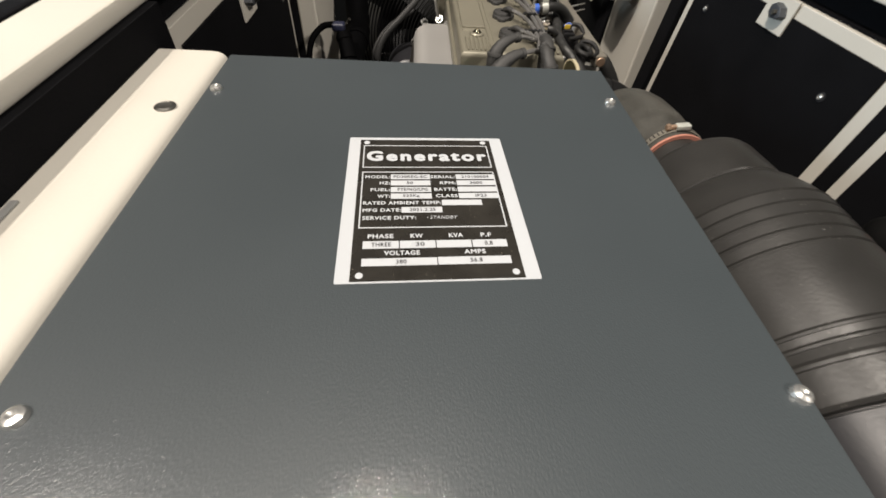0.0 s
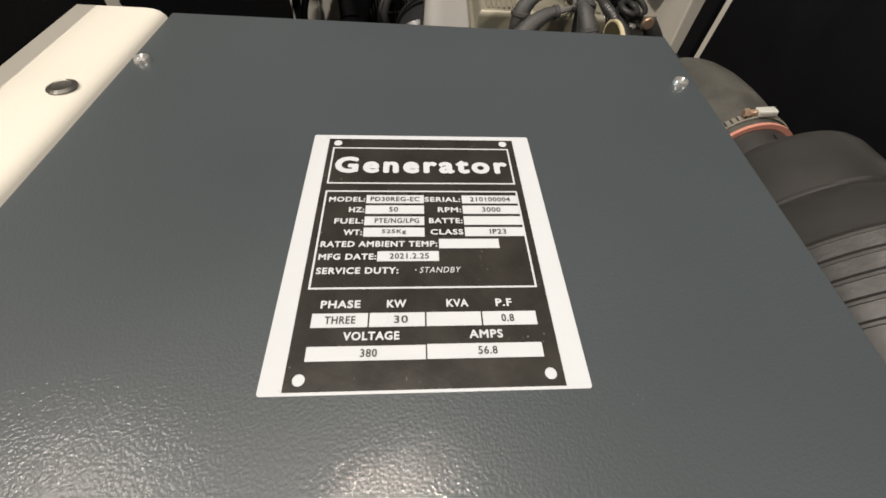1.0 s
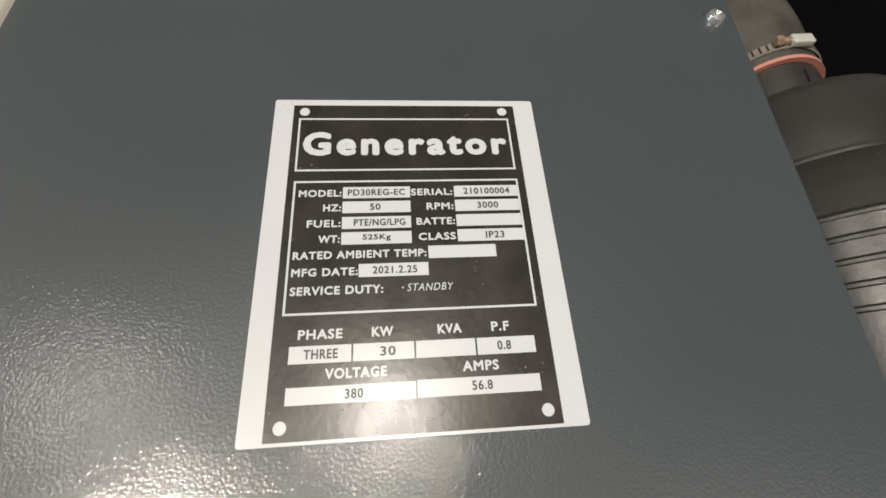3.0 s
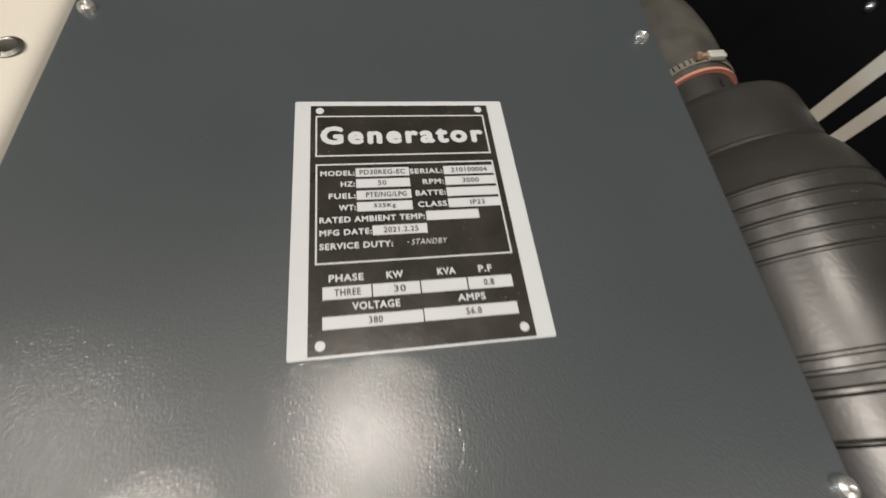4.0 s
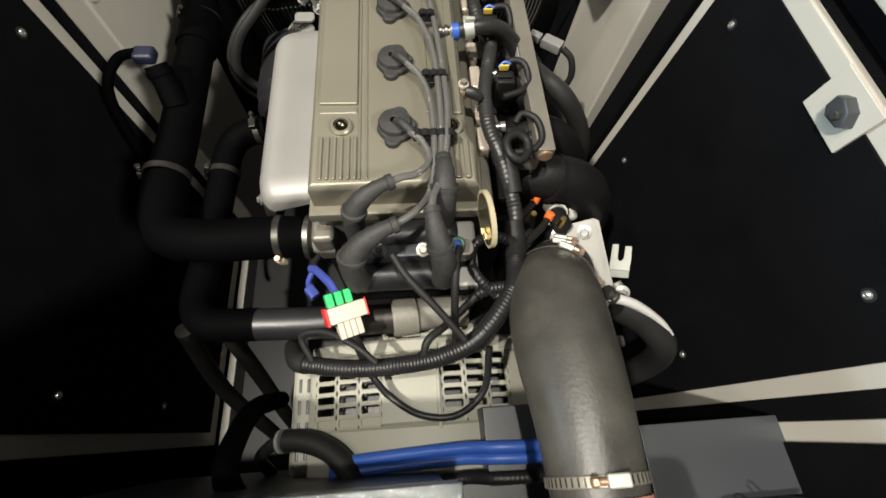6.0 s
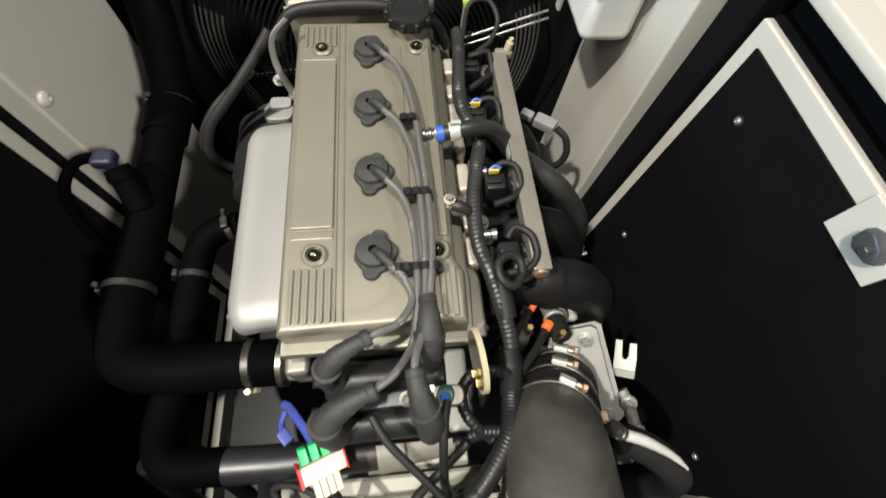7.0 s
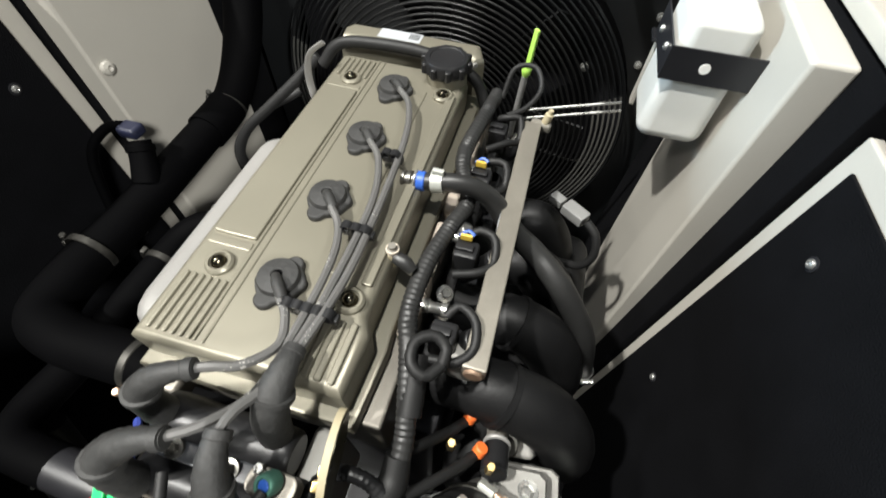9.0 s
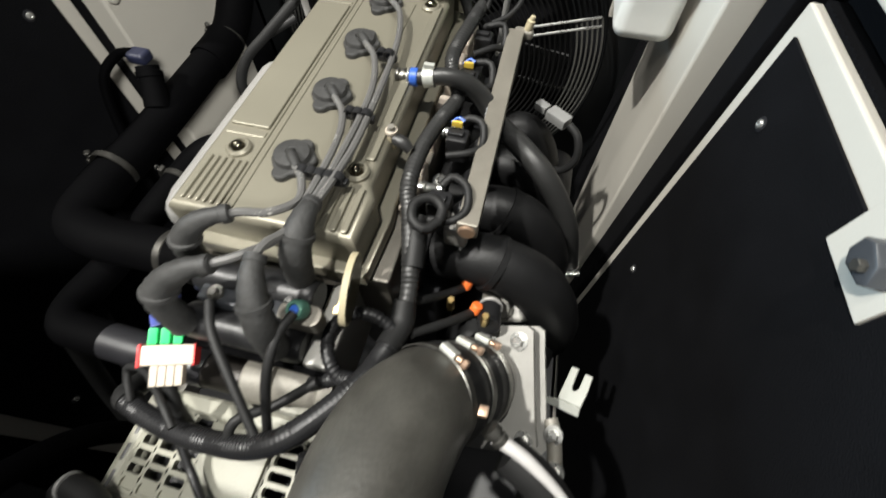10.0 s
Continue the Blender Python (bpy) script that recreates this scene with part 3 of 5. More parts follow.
for word, u0, u1 in (("PHASE", 18.6, 34.9), ("KW", 46.3, 54.2), ("KVA", 71.7, 80.8), ("P.F", 93.0, 99.8)):
    printed(word, u0, 36.4, u1, 39.9, LABELWHITE, field, weight=0.18)
for k, (word, u0, u1) in enumerate((("THREE", 21.0, 33.4), ("30", 49.4, 55.0), ("", 0, 0), ("0.8", 94.6, 99.8))):
    sticker("print_field", 15.5 + 23.7 * k, 27.4, 38.5 + 23.7 * k, 33.9, 0.42, 0.54, LABELWHITE, field)
    if word:
        printed(word, u0, 29.0, u1, 32.4, INK, field, weight=0.11)
printed("VOLTAGE", 29.3, 21.6, 51.6, 25.1, LABELWHITE, field, weight=0.18)
printed("AMPS", 80.4, 21.7, 94.0, 25.2, LABELWHITE, field, weight=0.18)
sticker("print_field", 15.4, 13.0, 62.3, 19.1, 0.42, 0.54, LABELWHITE, field)
sticker("print_field", 62.9, 13.1, 109.6, 19.4, 0.42, 0.54, LABELWHITE, field)
printed("380", 36.6, 14.4, 43.0, 17.7, INK, field, weight=0.10)
printed("56.8", 83.4, 14.7, 91.0, 18.0, INK, field, weight=0.10)

# ---- the engine ----
eng = thing("engine", (0.27, 1.24, 0.06), "four-cylinder gas engine with a bronze-grey cast valve cover", "engine")
part("block", box(0.15, 0.42, 1.05, 1.50, 0.10, 0.68, 0.01), STEELBLACK, eng, "black painted cylinder block")
part("cylinder_head", box(0.168, 0.378, 1.030, 1.475, 0.66, 0.748, 0.004), HEADCAST, eng, "cast aluminium cylinder head")

CZ = 0.805
flange = part("cover_flange", slab([(0.166, 1.022), (0.360, 1.022), (0.364, 1.09), (0.362, 1.11), (0.362, 1.45), (0.355, 1.47), (0.166, 1.47)], 0.752, 0.766, 0.004), COVER, eng)
body_out = [(0.172, 1.034), (0.352, 1.034), (0.354, 1.085), (0.346, 1.10), (0.346, 1.440), (0.335, 1.452), (0.180, 1.452), (0.172, 1.446)]
cover = part("valve_cover", slab(body_out, 0.760, CZ, 0.009, seg=4), COVER, eng, "bronze-grey metallic cast valve cover")


def raised(x0, x1, y0, y1, h, r=0.002, name="rib"):
    return part(name, slab(rounded(x0, x1, y0, y1, min(0.002, (x1 - x0) / 2.2)), CZ - 0.002, CZ + h, r * 0.6), COVER, cover, smooth=False)


# long left plateau, plain in its middle and fluted at both ends
raised(0.181, 0.2235, 1.140, 1.374, 0.0035, name="plateau")
for k in range(6):
    x = 0.1835 + 0.0072 * k
    raised(x, x + 0.0036, 1.042, 1.096, 0.0028)
    raised(x, x + 0.0036, 1.402, 1.440, 0.0028)
raised(0.2245, 0.2275, 1.042, 1.445, 0.0018)
raised(0.2325, 0.2350, 1.042, 1.445, 0.0014)
raised(0.181, 0.2235, 1.128, 1.137, 0.0012)
raised(0.181, 0.2235, 1.378, 1.386, 0.0012)
# right side: gully of the leads and short flutes at the near end
raised(0.300, 0.3045, 1.128, 1.40, 0.0015)
raised(0.330, 0.3400, 1.125, 1.40, 0.0030)
for k in range(4):
    x = 0.306 + 0.0105 * k
    raised(x, x + 0.006, 1.040, 1.090, 0.0032)
for x, y in ((0.206, 1.110), (0.206, 1.397), (0.328, 1.108), (0.325, 1.397)):
    boss = part("bolt_boss", lathe([(0.0125, -0.004), (0.0125, 0.003), (0.0105, 0.005), (0.0085, 0.005), (0.0085, 0.0015), (0, 0.0015)], Matrix.Translation((x, y, CZ)), 28), COVER, cover)
    part("cap_nut", lathe([(0.0066, 0.001), (0.0068, 0.004), (0.0055, 0.0075), (0.0028, 0.0095), (0, 0.0098)], Matrix.Translation((x, y, CZ)), 20), ACORN, boss, "dark plated cap nut")
# oil filler at the far right
part("filler_neck", lathe([(0.026, -0.02), (0.026, 0.010), (0.023, 0.012), (0, 0.012)], Matrix.Translation((0.318, 1.437, CZ)), 32), COVER, cover)
capm = Matrix.Translation((0.318, 1.437, CZ + 0.012))
cap = part("oil_cap", lathe([(0.026, 0), (0.0285, 0.003), (0.0285, 0.013), (0.026, 0.0165), (0.021, 0.017), (0.020, 0.0158), (0, 0.0158)], capm, 40), PLASTIC, cover, "black plastic oil filler cap")
for k in range(10):
    a = 2 * math.pi * k / 10
    part("grip", cyl(capm @ Vector((0.0285 * math.cos(a), 0.0285 * math.sin(a), 0.001)), capm @ Vector((0.0285 * math.cos(a), 0.0285 * math.sin(a), 0.0140)), 0.0042, seg=8), PLASTIC, cap)
# breather nipple by the bolt row
part("sensor", cyl((0.345, 1.164, 0.79), (0.345, 1.164, 0.806), 0.006, seg=6), GASKET, cover, "pale hexagon sensor")
part("sensor_tip", lathe([(0.0050, 0), (0.0050, 0.006), (0.0035, 0.007), (0.0035, 0.011), (0, 0.011)], Matrix.Translation((0.345, 1.164, 0.806)), 14), DULLCAST, cover)
part("sensor_ring", lathe([(0.0050, 0), (0.0062, 0), (0.0062, 0.003), (0.0050, 0.003)], Matrix.Translation((0.345, 1.164, 0.8095)), 16, closed=True), OFFWHITE, cover, "ivory sensor ring")
part("sensor_plug", tube([(0.348, 1.162, 0.803), (0.358, 1.159, 0.802), (0.366, 1.156, 0.797)], [0.0062, 0.0070, 0.0050], 12), GREYHOSE, cover, "dark grey sensor plug")
part("sensor_seat", box(0.331, 0.345, 1.152, 1.166, 0.790, 0.799, 0.002), TARNISH, cover, "tarnished sensor seat")

# rear belt cover
bc = part("belt_cover", slab([(0.155, 1.478), (0.345, 1.478), (0.356, 1.490), (0.345, 1.520), (0.160, 1.520), (0.150, 1.505)], 0.60, 0.812, 0.012, seg=4), COVER, eng, "painted timing belt cover")
part("cover_lip", slab([(0.156, 1.470), (0.346, 1.470), (0.350, 1.477), (0.152, 1.477)], 0.803, 0.809, 0.002), ALU, bc)
part("paper_label", box(0.205, 0.265, 1.490, 1.512, 0.8122, 0.8128), LABELWHITE, bc)
for k in range(5):
    part("label_bar", box(0.248 + 0.003 * k, 0.2495 + 0.003 * k, 1.496, 1.509, 0.8129, 0.8132), INK, bc)

def seal_outline(cx, cy):
    """The outline of a plug seal: a disc with two rounded ears and two small bulges."""
    out = []
    for j in range(72):
        a = 2 * math.pi * j / 72
        best = 0.0205
        for way, off, r in ((78, 0.0185, 0.0085), (256, 0.0190, 0.0088), (8, 0.0140, 0.0085), (190, 0.0130, 0.0085)):
            d = a - radians(way)
            q = r * r - (off * math.sin(d)) ** 2
            if q > 0 and math.cos(d) > 0:
                best = max(best, off * math.cos(d) + math.sqrt(q))
        out.append((cx + best * math.cos(a), cy + best * math.sin(a)))
    return out


# spark plug wells, boots and leads
for k, y in enumerate((1.107, 1.203, 1.297, 1.390)):
    bt = thing("spark_plug_boot", (0.266, y, CZ), "grey-black rubber spark plug boot in the valve cover", "plug boot", "spark plug boots")
    part("seal", slab(seal_outline(0.266, y), CZ - 0.001, CZ + 0.0065, 0.0025, seg=3), BOOT, bt)
    part("dome", lathe([(0.0185, 0.004), (0.0182, 0.0095), (0.0168, 0.0120), (0.0110, 0.0132), (0.0055, 0.0138), (0.0044, 0.0128), (0.0040, 0.0095), (0, 0.0095)], Matrix.Translation((0.2645, y + 0.002, CZ - 0.001)), 32), BOOT, bt)
    part("nose", tube([(0.266, y - 0.001, CZ + 0.0145), (0.273, y - 0.009, CZ + 0.0185), (0.283, y - 0.020, CZ + 0.018)], [0.0040, 0.0052, 0.0045], 10), BOOT, bt)
    part("cap_hole", lathe([(0, 0), (0.0042, 0), (0.0042, 0.0006), (0, 0.0006)], Matrix.Translation((0.2635, y + 0.006, CZ + 0.0114)), 14), HOSEBLACK, bt)


def lead(points, label="grey ignition lead clipped along the valve cover"):
    ob = thing("ignition_lead", points[0], label, "ignition lead", "ignition leads")
    part("lead_core", tube(points, 0.0036, 8), LEAD, ob)
    return ob


def boot(points, radii):
    ob = thing("coil_boot", points[0], "grey-black rubber boot on an ignition lead", "coil boot", "coil boots")
    slim = [r * 1.0 for r in radii]
    part("sleeve", tube(points, slim, 14, rib=0.0006, pitch=0.0085), BOOT, ob)
    mid = len(points) // 2
    a, b = Vector(points[0]), Vector(points[1])
    part("lead_collar", lathe([(slim[0] * 0.7, -0.004), (slim[0] * 1.25, -0.0035), (slim[0] * 1.35, 0.002), (slim[0] * 1.1, 0.0035), (slim[0] * 0.7, 0.0035)], along(a + (b - a) * 0.25, b), 16), BOOT, ob)
    a, b = Vector(points[mid]), Vector(points[mid + 1])
    part("elbow_rib", lathe([(slim[mid] * 0.8, -0.003), (slim[mid] * 1.12, -0.002), (slim[mid] * 1.14, 0.002), (slim[mid] * 0.8, 0.003)], along(a, b), 16), BOOT, ob)
    return ob


lead([(0.280, 1.088, 0.823), (0.292, 1.075, 0.824), (0.299, 1.052, 0.824), (0.286, 1.030, 0.832), (0.270, 1.022, 0.838), (0.256, 1.016, 0.838)])
lead([(0.280, 1.184, 0.824), (0.295, 1.165, 0.822), (0.304, 1.13, 0.822), (0.305, 1.07, 0.823), (0.299, 1.02, 0.820), (0.283, 0.990, 0.830), (0.260, 0.974, 0.831)])
lead([(0.280, 1.278, 0.824), (0.298, 1.255, 0.822), (0.312, 1.20, 0.821), (0.314, 1.10, 0.823), (0.308, 1.03, 0.826), (0.299, 1.00, 0.836), (0.297, 0.984, 0.836)])
lead([(0.280, 1.371, 0.824), (0.300, 1.345, 0.822), (0.314, 1.28, 0.820), (0.322, 1.15, 0.822), (0.320, 1.09, 0.824), (0.314, 1.05, 0.824)])
boot([(0.262, 1.018, 0.839), (0.248, 1.012, 0.838), (0.234, 1.005, 0.832), (0.223, 0.998, 0.818), (0.221, 0.994, 0.798), (0.222, 0.993, 0.772)], [0.0060, 0.0075, 0.0095, 0.0115, 0.0110, 0.0125])
boot([(0.266, 0.976, 0.832), (0.250, 0.971, 0.829), (0.232, 0.963, 0.819), (0.220, 0.955, 0.806), (0.218, 0.949, 0.790), (0.221, 0.946, 0.760)], [0.0062, 0.0085, 0.0115, 0.0130, 0.0120, 0.0130])
boot([(0.297, 0.990, 0.836), (0.299, 0.975, 0.832), (0.304, 0.958, 0.818), (0.308, 0.948, 0.800), (0.309, 0.943, 0.765)], [0.0065, 0.0095, 0.0120, 0.0130, 0.0125])
boot([(0.313, 1.054, 0.826), (0.313, 1.038, 0.828), (0.312, 1.020, 0.822), (0.311, 1.008, 0.806), (0.311, 1.001, 0.775)], [0.0065, 0.0100, 0.0130, 0.0135, 0.0120])


def lead_clip(x0, y, n):
    ob = thing("lead_clip", (x0, y, CZ), "black plastic clip holding the ignition leads", "clip", "lead clips")
    part("clip_bar", box(x0 - 0.004, x0 + 0.0085 * n, y - 0.004, y + 0.004, CZ + 0.009, CZ + 0.016, 0.0015), PLASTIC, ob)
    for k in range(n):
        part("clip_loop", lathe([(0.0042, -0.004), (0.0058, -0.004), (0.0058, 0.004), (0.0042, 0.004)], along((x0 + 0.0085 * k, y - 0.0005, CZ + 0.017), (x0 + 0.0085 * k, y + 1, CZ + 0.017)), 14, closed=True), PLASTIC, ob)


lead_clip(0.288, 1.085, 5)
lead_clip(0.302, 1.168, 3)
lead_clip(0.303, 1.266, 2)

# silver heat shield over the exhaust side
sh = thing("heat_shield", (0.13, 1.18, 0.60), "satin silver sheet-metal exhaust heat shield", "heat shield")
STATIONS = ((1.062, 0.80), (1.064, 0.87), (1.069, 0.93), (1.078, 0.975), (1.092, 1.0), (1.315, 1.0), (1.329, 0.975), (1.338, 0.93), (1.343, 0.87), (1.345, 0.80))


def shield_sheet(prof):
    """A bent sheet over the exhaust side, drawn in at both ends."""
    bm = bmesh.new()
    rows = [[bm.verts.new((0.174 + (x - 0.174) * f, y, 0.56 + (z - 0.56) * (0.6 + 0.4 * f))) for x, z in prof] for y, f in STATIONS]
    for p, q in zip(rows, rows[1:]):
        for k in range(len(prof) - 1):
            bm.faces.new((p[k], p[k + 1], q[k + 1], q[k]))
    for p in (rows[0], rows[-1]):
        bm.faces.new(p)
    bmesh.ops.recalc_face_normals(bm, faces=bm.faces)
    return bm


part("shell", shield_sheet([(0.174, 0.744), (0.160, 0.7455), (0.135, 0.744), (0.112, 0.7405), (0.102, 0.7365), (0.0955, 0.7290), (0.0925, 0.7190)]), SHIELD, sh)
# lower skirt: its shade is put into the dark colour
skirt = part("skirt", shield_sheet([(0.0945, 0.7195), (0.0890, 0.7000), (0.0830, 0.6650), (0.0770, 0.6200), (0.0740, 0.5600)]), SKIRT, sh, "lower skirt with shade in its dark colour")
for k in range(6):
    part("skirt_slot", box(0.0830, 0.0846, 1.115 + 0.010 * k, 1.120 + 0.010 * k, 0.650, 0.685, 0.0005, m=Matrix.Translation((-0.0005, 0, 0))), SHIELD, skirt)
for x, y in ((0.166, 1.075), (0.166, 1.325)):
    hexbolt((x, y, 0.7455), (0, 0, 1), 0.0045, sh)
hexbolt((0.085, 1.090, 0.69), (-0.8, -0.3, 0.4), 0.0045, sh)

# water outlet at the near left of the head
wo = thing("water_outlet", (0.15, 1.03, 0.70), "cast aluminium water outlet on the cylinder head", "water outlet")
part("outlet_pipe", cyl((0.185, 1.030, 0.693), (0.110, 1.033, 0.693), 0.021, seg=28), ALU, wo)
part("outlet_collar", lathe([(0.020, 0), (0.0275, 0), (0.0275, 0.006), (0.0225, 0.010), (0.020, 0.010)], along((0.148, 1.0317, 0.693), (0.185, 1.030, 0.693)), 28, closed=True), TARNISH, wo, "dull pipe collar")
part("outlet_flange", box(0.160, 0.187, 1.010, 1.052, 0.668, 0.728, 0.006, 3), HEADCAST, wo, "dull cast flange")

# upper radiator hose
h1 = thing("radiator_hose", (-0.045, 1.2, 0.68), "thick black rubber upper radiator hose", "hose", "radiator hoses")
part("hose", tube([(0.146, 1.032, 0.693), (0.085, 1.033, 0.692), (0.020, 1.034, 0.688), (-0.030, 1.052, 0.680), (-0.046, 1.105, 0.676), (-0.047, 1.20, 0.672), (-0.047, 1.36, 0.676), (-0.047, 1.439, 0.680), (-0.054, 1.51, 0.715), (-0.062, 1.575, 0.785), (-0.070, 1.62, 0.880), (-0.078, 1.65, 1.00)], [0.0265, 0.027, 0.027, 0.028, 0.028, 0.026, 0.026, 0.027, 0.029, 0.030, 0.030, 0.030], 22), HOSEBLACK, h1)
band((0.116, 1.033, 0.6925), (0.0, 1.033, 0.690), 0.0268, h1, (0, -1, -0.2), material=GASKET, ribbon=DULLCLAMP)
band((-0.046, 1.137, 0.680), (-0.047, 1.30, 0.674), 0.0278, h1, (-1, 0, 0.3), material=DULLCLAMP)
band((-0.047, 1.439, 0.681), (-0.046, 1.52, 0.710), 0.0275, h1, (-1, -0.2, 0.6), material=DULLCLAMP)
part("sleeve", tube([(-0.047, 1.375, 0.676), (-0.047, 1.41, 0.677), (-0.047, 1.437, 0.681)], 0.0295, 22), HOSEBLACK, h1)

# lower pipe and hose
h2 = thing("bypass_hose", (0.01, 1.1, 0.65), "black rubber coolant hose on a bare pipe", "hose", "radiator hoses")
part("hose", tube([(0.066, 1.236, 0.650), (0.034, 1.230, 0.648), (0.013, 1.208, 0.642), (0.008, 1.15, 0.640), (0.004, 1.03, 0.640), (0.006, 0.965, 0.650), (0.028, 0.936, 0.662), (0.060, 0.931, 0.666), (0.090, 0.930, 0.667)], 0.0200, 20), HOSEBLACK, h2)
band((0.009, 1.165, 0.640), (0.008, 1.13, 0.640), 0.0205, h2, (-1, 0, 0.5), material=DULLCLAMP)
band((0.054, 1.234, 0.650), (0.034, 1.230, 0.648), 0.0205, h2, (0, 0, 1), material=DULLCLAMP)
h3 = thing("water_pipe", (0.25, 0.93, 0.67), "bare cast water pipe across the engine's end", "pipe")
part("pipe", tube([(0.085, 0.930, 0.667), (0.15, 0.928, 0.668), (0.21, 0.928, 0.668)], 0.0195, 20), STEELBLACK, h3, "black painted pipe")
part("pipe_end", tube([(0.198, 0.928, 0.668), (0.24, 0.928, 0.668), (0.262, 0.929, 0.667)], 0.0182, 20), SKIRT, h3, "dull brown pipe end")
part("pipe_casting", lathe([(0, 0), (0.0215, 0), (0.0235, 0.003), (0.0235, 0.030), (0.0205, 0.033), (0.0205, 0.075), (0.024, 0.078), (0.024, 0.092), (0, 0.092)], along((0.250, 0.9285, 0.667), (0.345, 0.940, 0.660)), 32), DULLCAST, h3, "dull cast pipe end")
part("casting_lip", box(0.276, 0.346, 0.946, 0.968, 0.600, 0.672, 0.006, 3), DULLCAST, h3)
hexbolt((0.300, 0.957, 0.672), (0, 0, 1), 0.006, h3)

# ignition coil pack
cp = thing("ignition_coil", (0.27, 0.97, 0.74), "black ignition coil pack bolted to the engine's end", "ignition coil")
part("bracket", box(0.205, 0.345, 0.935, 1.022, 0.728, 0.735, 0.001), HOSEBLACK, cp)
for y, z, r in ((0.994, 0.764, 0.0185), (0.955, 0.748, 0.0165)):
    part("coil", lathe([(0, 0), (r * 0.82, 0), (r * 0.95, 0.003), (r, 0.010), (r, 0.030), (r * 0.97, 0.031), (r * 0.97, 0.084), (r, 0.085), (r, 0.104), (r * 0.95, 0.111), (r * 0.8, 0.114), (0, 0.114)], along((0.213, y, z), (0.40, y, z)), 32), PLASTIC, cp)
part("coil_sheet", box(0.228, 0.330, 0.966, 0.980, 0.756, 0.776, 0.002), DARKSHEET, cp)
hexbolt((0.244, 0.973, 0.778), (0, -0.2, 1), 0.0044, cp, TARNISH)
hexbolt((0.289, 0.972, 0.777), (0, -0.3, 1), 0.0046, cp, TARNISH)
part("ear", slab(rounded(0.304, 0.342, 0.962, 0.981, 0.008), 0.765, 0.782, 0.002), HEADCAST, cp)
hexbolt((0.312, 0.978, 0.783), (0, 0, 1), 0.0040, cp, ZINC, washer=False)

sn = thing("coil_sensor_plug", (0.325, 0.974, 0.79), "small teal sensor plug with a black lead", "plug")
part("plug_body", lathe([(0, 0), (0.0078, 0), (0.0082, 0.002), (0.0082, 0.010), (0.0070, 0.012), (0.0050, 0.012), (0.0045, 0.010), (0, 0.010)], along((0.325, 0.974, 0.784), (0.322, 0.966, 0.800)), 24), TEAL, sn)
part("plug_eye", cyl((0.3232, 0.9695, 0.7925), (0.3229, 0.9687, 0.7940), 0.0042, seg=14), BLUE, sn, "blue plug centre")
part("plug_lead", tube([(0.325, 0.966, 0.795), (0.320, 0.945, 0.795), (0.318, 0.915, 0.775), (0.320, 0.88, 0.73)], 0.0040, 10), RUBBER, sn)

# oval blanking plate with its pale gasket edge
ov = thing("blanking_plate", (0.362, 1.0, 0.78), "oval metal blanking plate with a pale gasket edge", "plate")
ovn = Vector((-0.97, -0.12, 0.05)).normalized()
ovu = Vector((-0.12, 0.96, 0.24))
ovu = (ovu - ovn * ovu.dot(ovn)).normalized()
ovm = Matrix((ovu, ovn.cross(ovu), ovn)).transposed().to_4x4()
ovm.translation = Vector((0.358, 1.000, 0.788))
oval = [(0.030 * math.cos(2 * math.pi * k / 36), 0.021 * math.sin(2 * math.pi * k / 36)) for k in range(36)]
part("plate", slab([(x * 0.96, y * 0.95) for x, y in oval], -0.0035, 0.0030, 0.001, m=ovm, seg=2), OLIVE, ov, "dark olive metal plate")
for u, v in ((-0.012, 0.004), (-0.020, -0.006)):
    part("yellow_stop", box(u - 0.0035, u + 0.0035, v - 0.003, v + 0.003, 0.003, 0.008, 0.001, m=ovm), BRASS, ov, "yellow passivated nut")
rim = bmesh.new()
rings = [[rim.verts.new(ovm @ Vector((x * k, y * k, h))) for x, y in oval] for k, h in ((0.95, -0.0030), (1.05, -0.0030), (1.05, 0.0024), (0.95, 0.0024))]
for p, q in zip(rings, rings[1:] + rings[:1]):
    for j in range(len(p)):
        rim.faces.new((p[j], p[(j + 1) % len(p)], q[(j + 1) % len(p)], q[j]))
bmesh.ops.recalc_face_normals(rim, faces=rim.faces)
part("gasket", rim, GASKET, ov, "pale fibre gasket edge")
part("end_casting", box(0.325, 0.352, 0.940, 1.022, 0.65, 0.745, 0.005), ALU, eng, "cast end housing")

# ---- intake side ----
fr = thing("fuel_rail", (0.45, 1.25, 0.77), "square aluminium fuel rail along the intake side", "fuel rail")
ra, rb = Vector((0.4395, 1.088, 0.776)), Vector((0.4375, 1.408, 0.778))
rm = along(ra, rb)
part("rail_bar", box(-0.0105, 0.0105, -0.0105, 0.0105, 0, (rb - ra).length, 0.002, m=rm), RAILPAINT, fr)
part("end_plug", cyl(ra - (rb - ra).normalized() * 0.003, ra + (rb - ra).normalized() * 0.002, 0.0085, seg=18), COPPER, fr, "copper end plug")
part("rail_tag", box(0.0106, 0.0112, -0.006, 0.006, 0.150, 0.178, m=rm), LABELWHITE, fr)
part("bleed_block", box(0.434, 0.460, 1.409, 1.422, 0.772, 0.785, 0.004, 3), DULLCAST, fr)
part("bleed_valve", lathe([(0, 0), (0.0055, 0), (0.0055, 0.012), (0.0035, 0.013), (0.0035, 0.017), (0.0028, 0.018), (0, 0.018)], along((0.452, 1.416, 0.784), (0.458, 1.420, 0.812)), 12), GASKET, fr, "pale brass bleed valve")
for y in (1.105, 1.40):
    part("rail_foot", box(0.415, 0.440, y - 0.012, y + 0.012, 0.735, 0.765, 0.004), ALU, fr)
